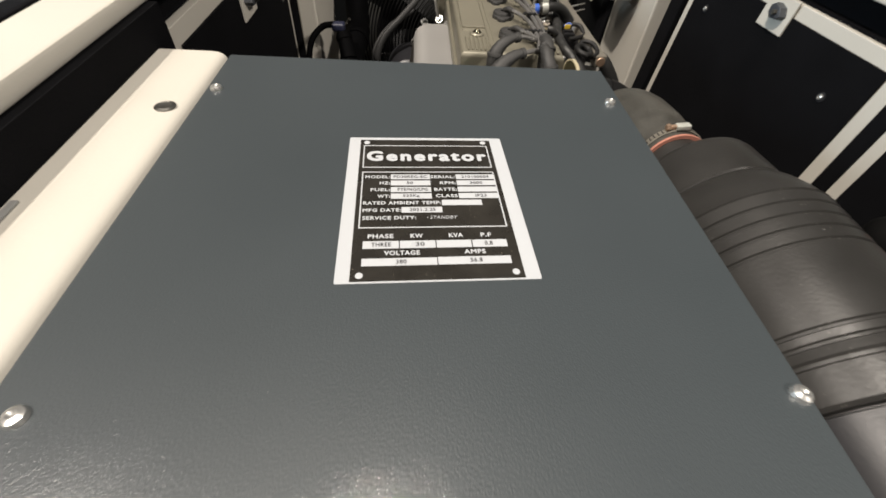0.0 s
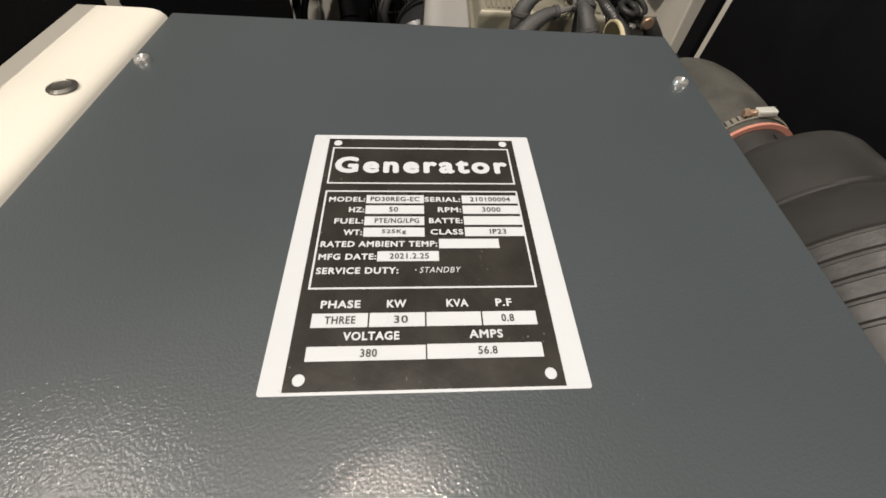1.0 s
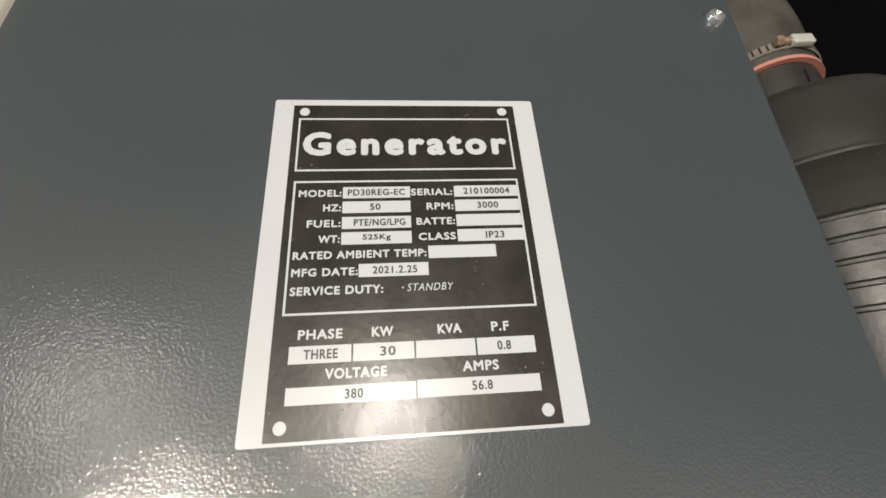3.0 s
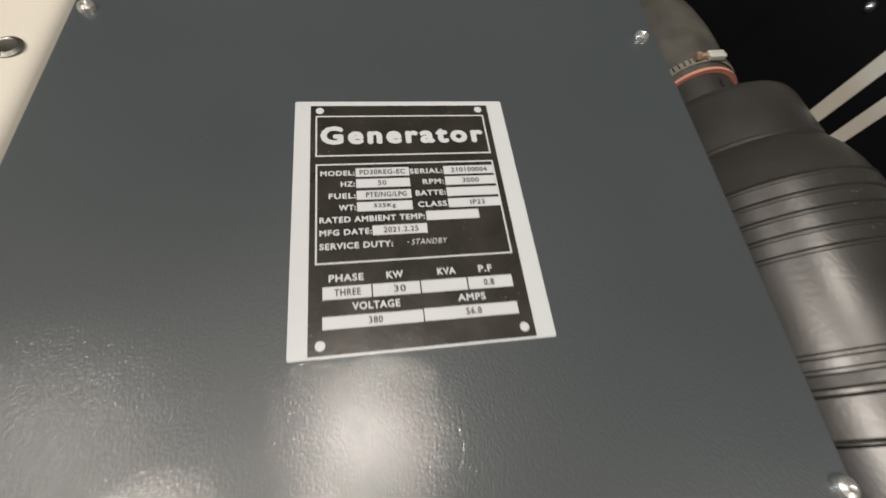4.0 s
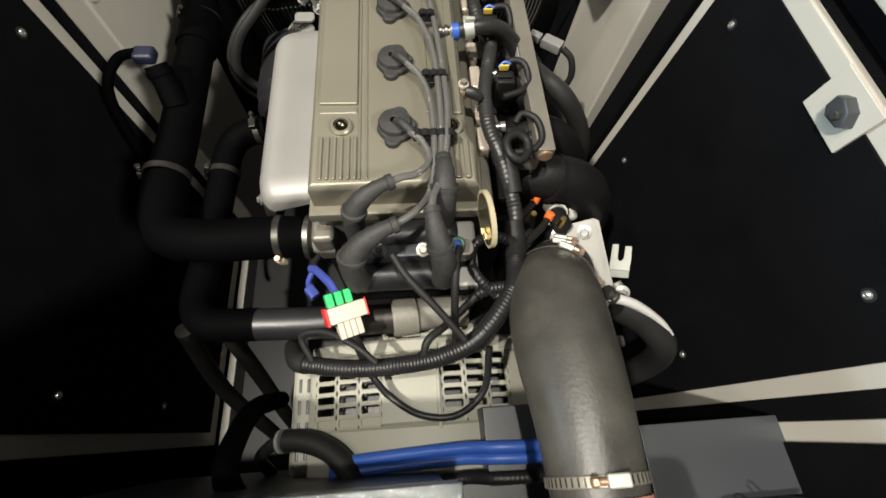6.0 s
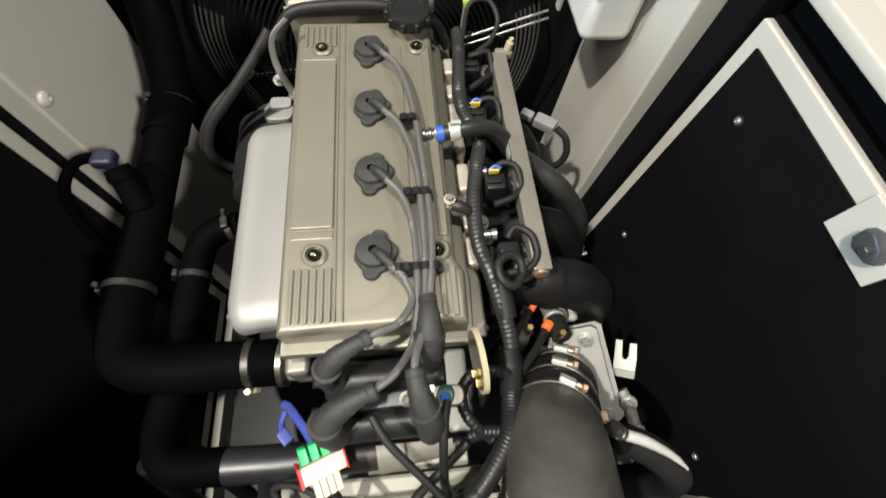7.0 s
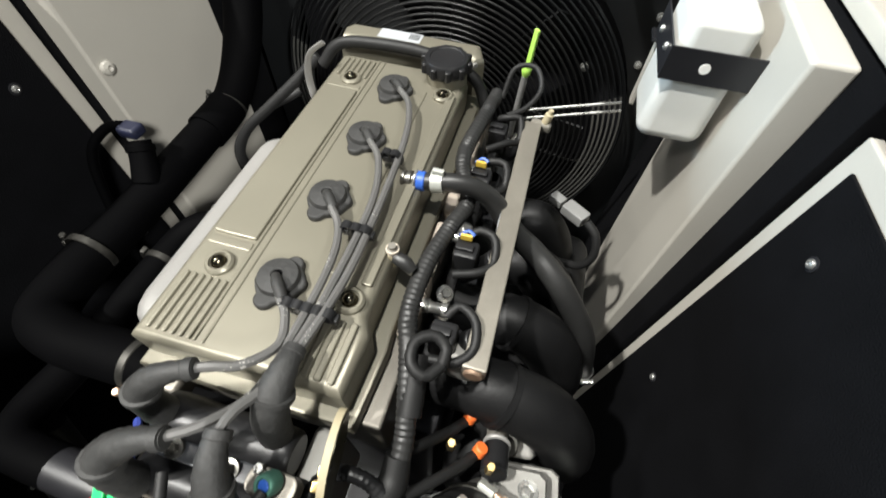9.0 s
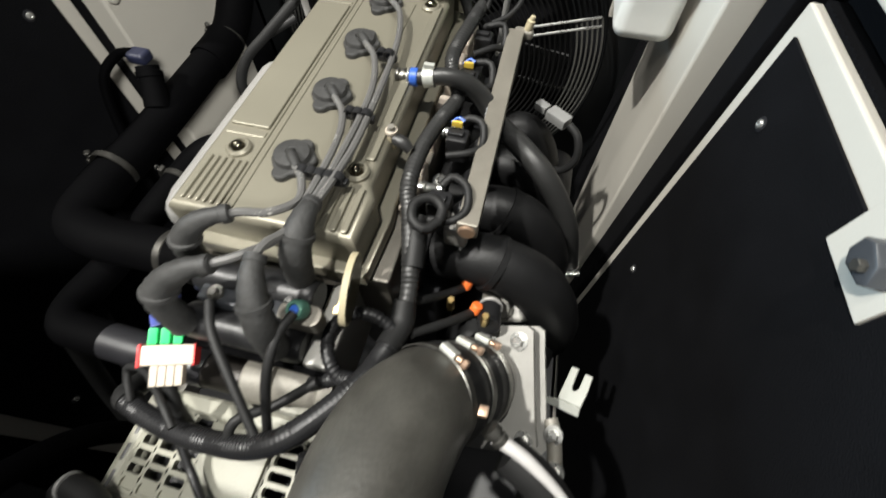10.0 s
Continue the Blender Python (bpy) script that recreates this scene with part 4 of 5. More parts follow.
for k, (x, y) in enumerate(((0.405, 1.120), (0.403, 1.209), (0.394, 1.311), (0.396, 1.395))):
    inj = thing("injector", (0.425, y, 0.74), "black gas injector with a coloured clip and looped lead", "injector", "injectors")
    part("injector_body", cyl((0.435, y, 0.770), (0.405, y, 0.725), 0.011, 0.009, seg=16), PLASTIC, inj)
    part("injector_plug", box(x - 0.010, x + 0.014, y - 0.018, y + 0.004, 0.752, 0.786, 0.004), PLASTIC, inj)
    if k in (1, 2):
        part("clip", box(x - 0.0065, x + 0.0055, y - 0.0005, y + 0.0025, 0.788, 0.796, 0.001), YELLOW, inj, "yellow retaining clip")
        part("wire_end", tube([(x - 0.007, y + 0.002, 0.792), (x, y + 0.0052, 0.797), (x + 0.007, y + 0.002, 0.796)], 0.0018, 8), BLUE, inj)
    part("latch", box(x - 0.009, x + 0.009, y - 0.012, y - 0.004, 0.785, 0.790, 0.0015), PLASTIC, inj)
    part("lead", tube([(x + 0.001, y + 0.006, 0.788), (x + 0.010, y + 0.016 - 0.004 * k, 0.793), (x + 0.026, y + 0.006, 0.793), (x + 0.030, y - 0.016, 0.787 - 0.003 * k), (x + 0.018, y - 0.030, 0.784), (x - 0.004, y - 0.032 - 0.005 * k, 0.782)], 0.0042, 10), RUBBER, inj)
for y, d in ((1.125, 0.018), (1.165, 0.012), (1.225, 0.020), (1.275, 0.014), (1.325, 0.018), (1.365, 0.012), (1.412, 0.015)):
    part("head_lug", box(0.364, 0.379, y - d, y + d, 0.735, 0.764, 0.004, 3), PINKCAST, eng, "copper-tinted cast lug")
for x, y, z in ((0.395, 1.153, 0.737), (0.392, 1.175, 0.735), (0.393, 1.245, 0.737), (0.393, 1.262, 0.735), (0.392, 1.345, 0.737)):
    hexbolt((x, y, z), (0.4, -0.2, 1), 0.0058, eng, ZINC, name="head_bolt")
for y in (1.148, 1.236, 1.338):
    part("union", lathe([(0, 0), (0.0075, 0), (0.0075, 0.008), (0.0055, 0.009), (0.0055, 0.020), (0.0070, 0.021), (0.0070, 0.027), (0, 0.027)], along((0.376, y, 0.752), (0.400, y - 0.001, 0.756)), 14), ZINC, eng, "zinc-plated union")
part("sensor_block", box(0.400, 0.424, 1.112, 1.136, 0.690, 0.722, 0.005, 3), GREYPLASTIC, eng, "grey moulded sensor block")

# black plastic intake manifold
im = thing("intake_manifold", (0.52, 1.25, 0.55), "black moulded intake manifold with four curved runners", "intake manifold")
for y, lift in ((1.105, 0), (1.195, 0.024), (1.290, 0.044), (1.380, 0.060)):
    part("runner", tube([(0.392, y, 0.690), (0.430, y - 0.002, 0.705 - lift), (0.475, y - 0.004, 0.706 - lift), (0.520 - lift * 0.4, y - 0.006, 0.682 - lift), (0.552 - lift * 0.7, y - 0.008, 0.625 - lift * 0.6), (0.560 - lift * 0.7, y - 0.008, 0.560 - lift * 0.4), (0.535 - lift * 0.4, y, 0.47)], [0.026, 0.028, 0.031, 0.033, 0.033, 0.033, 0.033], 16, 0.008), MANIFOLD, im)
for y, lift in ((1.101, 0), (1.191, 0.024)):
    part("runner_collar", lathe([(0.0270, -0.004), (0.0335, -0.003), (0.0340, 0.003), (0.0275, 0.004)], along((0.470, y, 0.7055 - lift), (0.500, y - 0.002, 0.692 - lift)), 32, closed=True), MANIFOLD, im)
part("plenum", box(0.43, 0.57, 1.03, 1.42, 0.42, 0.60, 0.03, 4), MANIFOLD, im)
part("manifold_flange", box(0.386, 0.400, 1.06, 1.43, 0.655, 0.725, 0.003), MANIFOLD, im)

# breather hose from the valve cover under the rail to the side
bh = thing("breather_hose", (0.40, 1.25, 0.80), "black rubber breather hose with a blue-banded quick coupling", "hose")
part("nipple", lathe([(0.0060, 0), (0.0085, 0.001), (0.0085, 0.004), (0.0066, 0.005), (0.0066, 0.007), (0.0088, 0.008), (0.0088, 0.011), (0.0070, 0.012), (0.0070, 0.015)], along((0.322, 1.254, 0.806), (0.336, 1.254, 0.807)), 20), TARNISH, bh, "ribbed steel nipple")
part("white_ring", cyl((0.3355, 1.254, 0.807), (0.3385, 1.254, 0.807), 0.0105, seg=20), ZINC, bh)
part("blue_band", cyl((0.3386, 1.254, 0.807), (0.3475, 1.2545, 0.8075), 0.0100, seg=20), BLUE, bh, "blue coupling band")
part("hose", tube([(0.345, 1.2545, 0.8075), (0.375, 1.257, 0.812), (0.398, 1.262, 0.806), (0.420, 1.266, 0.785), (0.445, 1.262, 0.753), (0.475, 1.252, 0.735), (0.512, 1.228, 0.715), (0.555, 1.214, 0.650), (0.584, 1.210, 0.550)], [0.0088, 0.0095, 0.0100, 0.0110, 0.0125, 0.0135, 0.0140, 0.0140, 0.0135], 16), GREYHOSE, bh)
sc = part("spring_clip", lathe([(0.0100, -0.006), (0.0112, -0.006), (0.0112, 0.006), (0.0100, 0.006)], along((0.360, 1.256, 0.8095), (0.375, 1.257, 0.812)), 24, closed=True), WHITEZINC, bh, "pale steel spring clip")
part("clip_ear", box(0.354, 0.366, 1.2535, 1.2585, 0.820, 0.826, 0.001), WHITEZINC, sc)
band((0.581, 1.2102, 0.561), (0.586, 1.210, 0.54), 0.0137, bh, (0.2, -1, 0.1), width=0.006)

# wiring harness in split conduit
hn = thing("wiring_harness", (0.385, 1.1, 0.75), "black wiring harness in corrugated conduit with taped joints", "wiring harness")
part("conduit", tube([(0.384, 1.445, 0.790), (0.381, 1.40, 0.797), (0.373, 1.32, 0.799), (0.380, 1.287, 0.793), (0.392, 1.26, 0.786), (0.384, 1.222, 0.788), (0.374, 1.17, 0.789), (0.374, 1.12, 0.787), (0.385, 1.085, 0.780), (0.399, 1.03, 0.755), (0.399, 0.997, 0.738)], 0.0088, 14, rib=0.0009, pitch=0.0052), GREYHOSE, hn)
part("main_conduit", tube([(0.399, 0.997, 0.738), (0.393, 0.965, 0.745), (0.382, 0.930, 0.757), (0.346, 0.886, 0.752), (0.310, 0.870, 0.733), (0.268, 0.866, 0.712), (0.215, 0.867, 0.693), (0.165, 0.875, 0.678), (0.140, 0.884, 0.666), (0.122, 0.91, 0.62)], 0.0102, 14, rib=0.0007, pitch=0.0040), PLASTIC, hn)
part("tape", tube([(0.398, 1.018, 0.748), (0.399, 0.997, 0.738), (0.394, 0.970, 0.744)], [0.0105, 0.0125, 0.0112], 14), RUBBER, hn, "black tape at the joint")
part("tape", tube([(0.152, 0.879, 0.673), (0.138, 0.885, 0.664), (0.124, 0.907, 0.630)], 0.0122, 14), RUBBER, hn)
part("tie_ring", tube([(0.414, 1.082, 0.792), (0.404, 1.069, 0.794), (0.391, 1.075, 0.797), (0.389, 1.092, 0.799), (0.402, 1.102, 0.798), (0.414, 1.096, 0.794), (0.414, 1.082, 0.792)], 0.0050, 12), RUBBER, hn)
part("branch_tape", tube([(0.393, 1.09, 0.781), (0.395, 1.07, 0.773), (0.398, 1.045, 0.763)], 0.0105, 12), RUBBER, hn)
part("branch", tube([(0.398, 0.988, 0.744), (0.378, 0.994, 0.752), (0.358, 0.993, 0.752), (0.345, 0.981, 0.750), (0.343, 0.963, 0.748), (0.352, 0.946, 0.745), (0.370, 0.932, 0.735)], 0.0064, 12, rib=0.0008), PLASTIC, hn)
part("branch", tube([(0.384, 0.935, 0.752), (0.362, 0.938, 0.738), (0.335, 0.930, 0.722)], 0.0070, 12, rib=0.0008), PLASTIC, hn)
part("branch", tube([(0.160, 0.880, 0.685), (0.150, 0.905, 0.700), (0.180, 0.905, 0.715), (0.215, 0.885, 0.725), (0.235, 0.868, 0.722)], 0.0036, 10), RUBBER, hn)
part("branch", tube([(0.225, 0.862, 0.690), (0.245, 0.838, 0.675), (0.280, 0.815, 0.680), (0.320, 0.812, 0.685), (0.350, 0.835, 0.700), (0.355, 0.875, 0.735)], 0.0042, 12, rib=0.0004), PLASTIC, hn)
part("branch", tube([(0.258, 0.958, 0.800), (0.272, 0.935, 0.797), (0.300, 0.905, 0.785), (0.325, 0.878, 0.770)], 0.0038, 10), RUBBER, hn)
part("branch", tube([(0.345, 0.93, 0.74), (0.315, 0.905, 0.73), (0.290, 0.885, 0.735), (0.285, 0.865, 0.72)], 0.0045, 10), RUBBER, hn)

# loose white connector with its green and blue plugs
cn = thing("wire_connector", (0.205, 0.92, 0.73), "ivory wire connector with a red end cap and green plug", "connector")
cm = Matrix.Translation((0.204, 0.921, 0.729)) @ Matrix.Rotation(radians(21), 4, "Z") @ Matrix.Rotation(radians(15), 4, "Y") @ Matrix.Rotation(radians(22), 4, "X")
part("housing", box(-0.021, 0.021, -0.007, 0.011, -0.010, 0.010, 0.002, m=cm), OFFWHITE, cn)
part("red_end", box(-0.0235, -0.0205, -0.008, 0.012, -0.0105, 0.0105, 0.001, m=cm), RED, cn, "red end cap")
part("red_end", box(0.0205, 0.0220, -0.008, 0.012, -0.0105, 0.0105, 0.0006, m=cm), RED, cn, "red end cap")
for k in range(4):
    part("socket", box(-0.0135 + 0.0066 * k, -0.0073 + 0.0066 * k, -0.025, -0.007, -0.007, 0.007, 0.001, m=cm), OFFWHITE, cn)
for k in range(3):
    part("green_plug", box(-0.018 + 0.010 * k, -0.010 + 0.010 * k, 0.011, 0.026, -0.005, 0.006, 0.0015, m=cm), GREEN, cn, "green plug")
bp = part("blue_plug", tube([(0.192, 0.944, 0.728), (0.186, 0.955, 0.728), (0.176, 0.967, 0.722), (0.164, 0.980, 0.712), (0.156, 0.984, 0.706)], [0.0046, 0.0052, 0.0052, 0.0050, 0.0040], 8, flat=0.7), VIOLET, cn, "blue cable plug")
part("plug_block", box(-0.0075, 0.0075, -0.0055, 0.0055, -0.005, 0.005, 0.0016, m=Matrix.Translation((0.163, 0.951, 0.716)) @ Matrix.Rotation(radians(-50), 4, "Z") @ Matrix.Rotation(radians(-12), 4, "X")), VIOLET, bp)
part("plug_strap", tube([(0.160, 0.955, 0.714), (0.157, 0.966, 0.711), (0.160, 0.976, 0.711)], 0.0032, 8), VIOLET, bp)
part("tail", tube([cm @ Vector((0, -0.024, 0)), cm @ Vector((0.006, -0.045, -0.01)), cm @ Vector((0.012, -0.065, -0.03))], 0.006, 10), RUBBER, cn)

# throttle body and intake elbow
ha = thing("intake_elbow", (0.44, 0.85, 0.76), "dull black silicone intake elbow between filter and throttle", "intake hose")
A0, A1 = Vector((0.437, 0.9395, 0.7285)), Vector((0.476, 0.985, 0.653))
part("elbow", tube([(0.419, 0.742, 0.800), (0.419, 0.80, 0.796), (0.4192, 0.842, 0.787), (0.4205, 0.878, 0.775), (0.427, 0.912, 0.756), (0.438, 0.941, 0.7265)], [0.039, 0.043, 0.047, 0.049, 0.0495, 0.0475], 36, 0.005), SILICONE, ha)
part("liner_edge", lathe([(0.036, -0.002), (0.0405, -0.002), (0.0405, 0.0015), (0.036, 0.0015)], along((0.4188, 0.7395, 0.8002), (0.4188, 0.70, 0.8025)), 40, closed=True), SALMON, ha, "salmon lining edge")
band((0.4192, 0.753, 0.799), (0.4188, 0.70, 0.803), 0.0408, ha, (-0.1, 0, 1), material=WHITEZINC, ribbon=RAILPAINT)
cl4 = along((0.4192, 0.753, 0.799), (0.4188, 0.70, 0.803))
for k in range(22):
    a = radians(45 + 7 * k)
    part("ribbon_slot", box(0.0416, 0.0422, -0.0007, 0.0007, -0.0032, 0.0032, m=cl4 @ Matrix.Rotation(a, 4, "Z")), DULLCLAMP, ha)
ax = (A1 - A0).normalized()
tb = thing("throttle_body", (0.53, 1.02, 0.60), "cast aluminium throttle body with sensors and a cable lever", "throttle body")
part("rubber_sleeve", lathe([(0.030, -0.004), (0.0462, -0.004), (0.0466, 0.016), (0.0480, 0.022), (0.0480, 0.030), (0.0452, 0.036), (0.0450, 0.060), (0.0462, 0.064), (0.0462, 0.070), (0.0446, 0.074), (0.0446, 0.100), (0.0432, 0.103), (0.030, 0.103)], along(A0, A1), 44), RUBBER, tb)
band(A0 - ax * 0.002, A1, 0.0478, tb, (0.30, 0.66, 0.68), material=WHITEZINC, width=0.010, ribbon=TARNISH)
band(A0 + ax * 0.047, A1, 0.0453, tb, (0.08, 0.70, 0.72), material=WHITEZINC, width=0.009, ribbon=TARNISH)
band(A0 + ax * 0.090, A1, 0.0449, tb, (0.08, 0.72, 0.70), material=WHITEZINC, width=0.009, ribbon=TARNISH)
part("bore", cyl(A0 + ax * 0.098, A0 + ax * 0.135, 0.0405, seg=36), ALU, tb)
xd = Vector((0.026, -0.0887, -0.0458))
xd = (xd - ax * xd.dot(ax)).normalized()
yd = ax.cross(xd)
pm4 = Matrix((xd, yd, ax)).transposed().to_4x4()
pm4.translation = Vector((0.516, 1.034, 0.671))
plate = [(-0.016, -0.010), (-0.011, -0.016), (0.012, -0.015), (0.085, -0.013), (0.106, -0.014), (0.113, -0.007), (0.110, 0.012), (0.085, 0.046), (0.020, 0.055), (-0.010, 0.045), (-0.016, 0.03)]
part("mount_plate", slab(plate, -0.004, 0.005, 0.002, m=pm4), ALU, tb)
part("rear_plate", slab([(u * 1.04 + 0.002, v * 1.12 - 0.004) for u, v in plate], 0.017, 0.024, 0.002, m=pm4), ALU, tb)
part("valve_housing", box(0.000, 0.080, -0.008, 0.050, 0.024, 0.070, 0.010, 3, m=pm4), DARKSHEET, tb)
for u, v in ((0.0, 0.0), (0.101, 0.0), (0.078, 0.036), (-0.004, 0.036)):
    part("spacer", cyl(pm4 @ Vector((u, v, 0.004)), pm4 @ Vector((u, v, 0.018)), 0.007, seg=16), ALU, tb)
    hexbolt(pm4 @ Vector((u, v, -0.004)), -ax, 0.0062, tb)
part("lower_casting", box(0.060, 0.120, 0.030, 0.075, 0.000, 0.030, 0.008, 3, m=pm4), ALU, tb)
part("actuator", box(-0.052, -0.018, 0.004, 0.046, 0.020, 0.058, 0.006, 3, m=pm4), ALU, tb)
part("actuator_cap", cyl(pm4 @ Vector((-0.035, 0.026, 0.006)), pm4 @ Vector((-0.035, 0.026, 0.022)), 0.013, seg=24), TARNISH, tb)
for u, v in ((-0.046, 0.010), (-0.024, 0.040)):
    hexbolt(pm4 @ Vector((u, v, 0.020)), -ax, 0.0042, tb)
part("idle_screw", cyl(pm4 @ Vector((-0.030, -0.010, 0.030)), pm4 @ Vector((-0.052, -0.026, 0.026)), 0.0035, seg=10), BRASS, tb)
part("fitting_disc", cyl((0.478, 1.060, 0.679), (0.478, 1.0635, 0.677), 0.0135, seg=28), SHIELD, tb)
part("top_fitting", cyl((0.478, 1.0635, 0.677), (0.475, 1.100, 0.655), 0.0105, seg=24), DULLCAST, tb)
part("fitting_base", cyl((0.479, 1.034, 0.690), (0.478, 1.060, 0.679), 0.0125, seg=24), PLASTIC, tb)
for x, y in ((0.460, 1.042), (0.445, 1.068)):
    part("sensor_pipe", tube([(x, y + 0.004, 0.690), (x - 0.018, y - 0.018, 0.708), (x - 0.050, y - 0.050, 0.734)], 0.0048, 10), RUBBER, tb)
    part("sensor_cap", cyl((x + 0.001, y + 0.005, 0.689), (x + 0.004, y + 0.010, 0.698), 0.0062, seg=16), ORANGE, tb, "orange sensor cap")
for x, y in ((0.474, 1.036), (0.436, 1.045)):
    part("screw_brass", cyl((x, y, 0.690), (x, y, 0.712), 0.0045, seg=6), BRASS, tb)
part("lever_boss", cyl((0.545, 1.105, 0.575), (0.548, 1.088, 0.588), 0.013, seg=20), DARKSHEET, tb)
part("link_tip", lathe([(0, 0), (0.0042, 0), (0.0042, 0.015), (0.0028, 0.016), (0.0028, 0.019), (0.0038, 0.020), (0.0038, 0.027), (0, 0.027)], along((0.551, 1.089, 0.583), (0.577, 1.098, 0.586)), 12), GASKET, tb, "yellowish link end")
hu, hv = Vector((0.76, -0.33, 0.57)).normalized(), Vector((0.265, 0.942, 0.20))
hv = (hv - hu * hv.dot(hu)).normalized()
hm2 = Matrix((hu, hv, hu.cross(hv))).transposed().to_4x4()
hm2.translation = Vector((0.582, 1.003, 0.598))
hm2 = hm2 @ Matrix.Scale(0.9, 4)
fork = [(-0.006, 0), (0.026, 0), (0.027, 0.020), (0.026, 0.042), (0.016, 0.042), (0.0155, 0.021), (0.012, 0.016), (0.008, 0.016), (0.0055, 0.021), (0.005, 0.045), (-0.005, 0.045)]
lv = part("cable_hook", slab(fork, 0, 0.003, 0.0006, m=hm2), WHITEZINC, tb, "pale zinc-plated forked cable bracket")
part("hook_fold", slab([(-0.022, -0.012), (0.024, -0.012), (0.026, 0), (-0.006, 0), (-0.022, -0.004)], 0, 0.003, 0.0006, m=hm2 @ Matrix.Rotation(radians(38), 4, "X")), WHITEZINC, lv)
part("hook_stem", tube([(0.556, 0.992, 0.594), (0.548, 1.000, 0.585), (0.538, 1.020, 0.575)], 0.005, 8, 0.003), TARNISH, lv)
for at in ((0.568, 0.956, 0.635), (0.575, 0.923, 0.624)):
    hexbolt(at, -ax, 0.0062, tb)
part("lower_lever", tube([(0.564, 0.972, 0.630), (0.570, 0.956, 0.628), (0.577, 0.923, 0.617)], 0.008, 10, 0.004), DULLCAST, tb)

# drain hose with a pale sheath
dh = thing("purge_hose", (0.58, 0.88, 0.6), "black hose with a white sheath beside the throttle", "hose")
part("sheath", tube([(0.500, 0.925, 0.730), (0.528, 0.915, 0.728), (0.560, 0.898, 0.715), (0.580, 0.883, 0.700)], [0.0060, 0.0058, 0.0042, 0.003], 14), SHEATH, dh)
part("hose", tube([(0.515, 0.918, 0.712), (0.550, 0.900, 0.702), (0.580, 0.875, 0.675), (0.590, 0.860, 0.610), (0.570, 0.850, 0.53), (0.53, 0.85, 0.50)], 0.017, 16), RUBBER, dh)
part("lug", box(0.546, 0.568, 0.886, 0.902, 0.575, 0.612, 0.004, 3), ALU, dh, "cast lug behind the hose")
part("coupling", lathe([(0, 0), (0.0085, 0), (0.0085, 0.006), (0.0068, 0.007), (0.0068, 0.010), (0.0080, 0.011), (0.0080, 0.015), (0, 0.015)], along((0.495, 0.930, 0.735), (0.508, 0.922, 0.728)), 18), TARNISH, dh)
part("coupling_clip", box(0.482, 0.492, 0.936, 0.946, 0.732, 0.740, 0.002), COPPER, dh)

# air filter
af = thing("air_filter", (0.45, 0.5, 0.70), "large black moulded air filter canister with ribbed body", "air filter")
afm = along((0.4185, 0.760, 0.800), (0.452, 0.20, 0.770))
# neck, domed shoulder, first section, cone, grooved drum
prof = [(0, 0), (0.0365, 0), (0.0372, 0.050), (0.0400, 0.0530), (0.0560, 0.0545), (0.0660, 0.0570), (0.0715, 0.0615), (0.0735, 0.0680), (0.0770, 0.1160), (0.0755, 0.1175), (0.0755, 0.1195), (0.0785, 0.1210), (0.0840, 0.1320), (0.0890, 0.1480), (0.0912, 0.1620)]
for h in (0.165, 0.179, 0.193, 0.207, 0.221, 0.289, 0.299):
    prof += [(0.0925, h - 0.0022), (0.0908, h - 0.0010), (0.0908, h + 0.0010), (0.0927, h + 0.0022)]
prof += [(0.0935, 0.3080), (0.0915, 0.3100), (0.0915, 0.3125), (0.0950, 0.3145), (0.0955, 0.3380), (0.0930, 0.3410), (0.0850, 0.3420), (0.0850, 0.62), (0, 0.62)]
part("canister", lathe(prof, afm, 72), FILTER, af)
part("end_band", lathe([(0.0850, 0.3425), (0.0885, 0.3440), (0.0885, 0.3980), (0.0850, 0.4000)], afm, 48, closed=True), STEELBLACK, af, "black sealing band")
part("neck_slot", box(0.4185, 0.4215, 0.716, 0.732, 0.8345, 0.8375, 0.0005), INK, af)
for x in (0.372, 0.468):
    part("clip", box(x - 0.0025, x + 0.0025, 0.699, 0.706, 0.816, 0.820, 0.0008), WHITE, af, "white clip end")

# dark brackets beneath the filter
bk = thing("filter_bracket", (0.60, 0.74, 0.65), "dark grey folded sheet-steel filter bracket", "bracket")
part("tray", box(0.305, 0.560, 0.700, 0.785, 0.640, 0.644, 0.001), DARKSHEET, bk)
part("step", box(0.535, 0.715, 0.704, 0.787, 0.656, 0.660, 0.001), DARKSHEET, bk)
part("step_wall", box(0.600, 0.690, 0.700, 0.704, 0.60, 0.686, 0.001), DARKSHEET, bk)
part("wire_eye", tube([(0.640, 0.684, 0.690), (0.625, 0.700, 0.702), (0.620, 0.708, 0.704), (0.627, 0.710, 0.702), (0.648, 0.694, 0.690)], 0.0010, 6), TARNISH, bk)
dr = thing("gas_regulator", (0.67, 0.57, 0.60), "bulky matt black gas regulator with a copper strip", "regulator")
part("body", box(0.605, 0.745, 0.490, 0.652, 0.600, 0.816, 0.030, 5), MATTBLACK, dr)
part("copper_strip", tube([(0.642, 0.646, 0.806), (0.656, 0.640, 0.816), (0.675, 0.630, 0.8185), (0.695, 0.614, 0.8185), (0.712, 0.596, 0.816)], [0.001, 0.0045, 0.0055, 0.0055, 0.003], 8), DULLCOPPER, dr, "dull copper strip")
part("pull_ring", tube([(0.692, 0.590, 0.818), (0.722, 0.586, 0.818), (0.712, 0.560, 0.818), (0.682, 0.563, 0.818), (0.692, 0.590, 0.818)], 0.0018, 8, 0.003), TARNISH, dr, "bright steel ring")
hexbolt((0.622, 0.545, 0.812), (-0.5, 0, 1), 0.0040, dr, STEELBLACK)

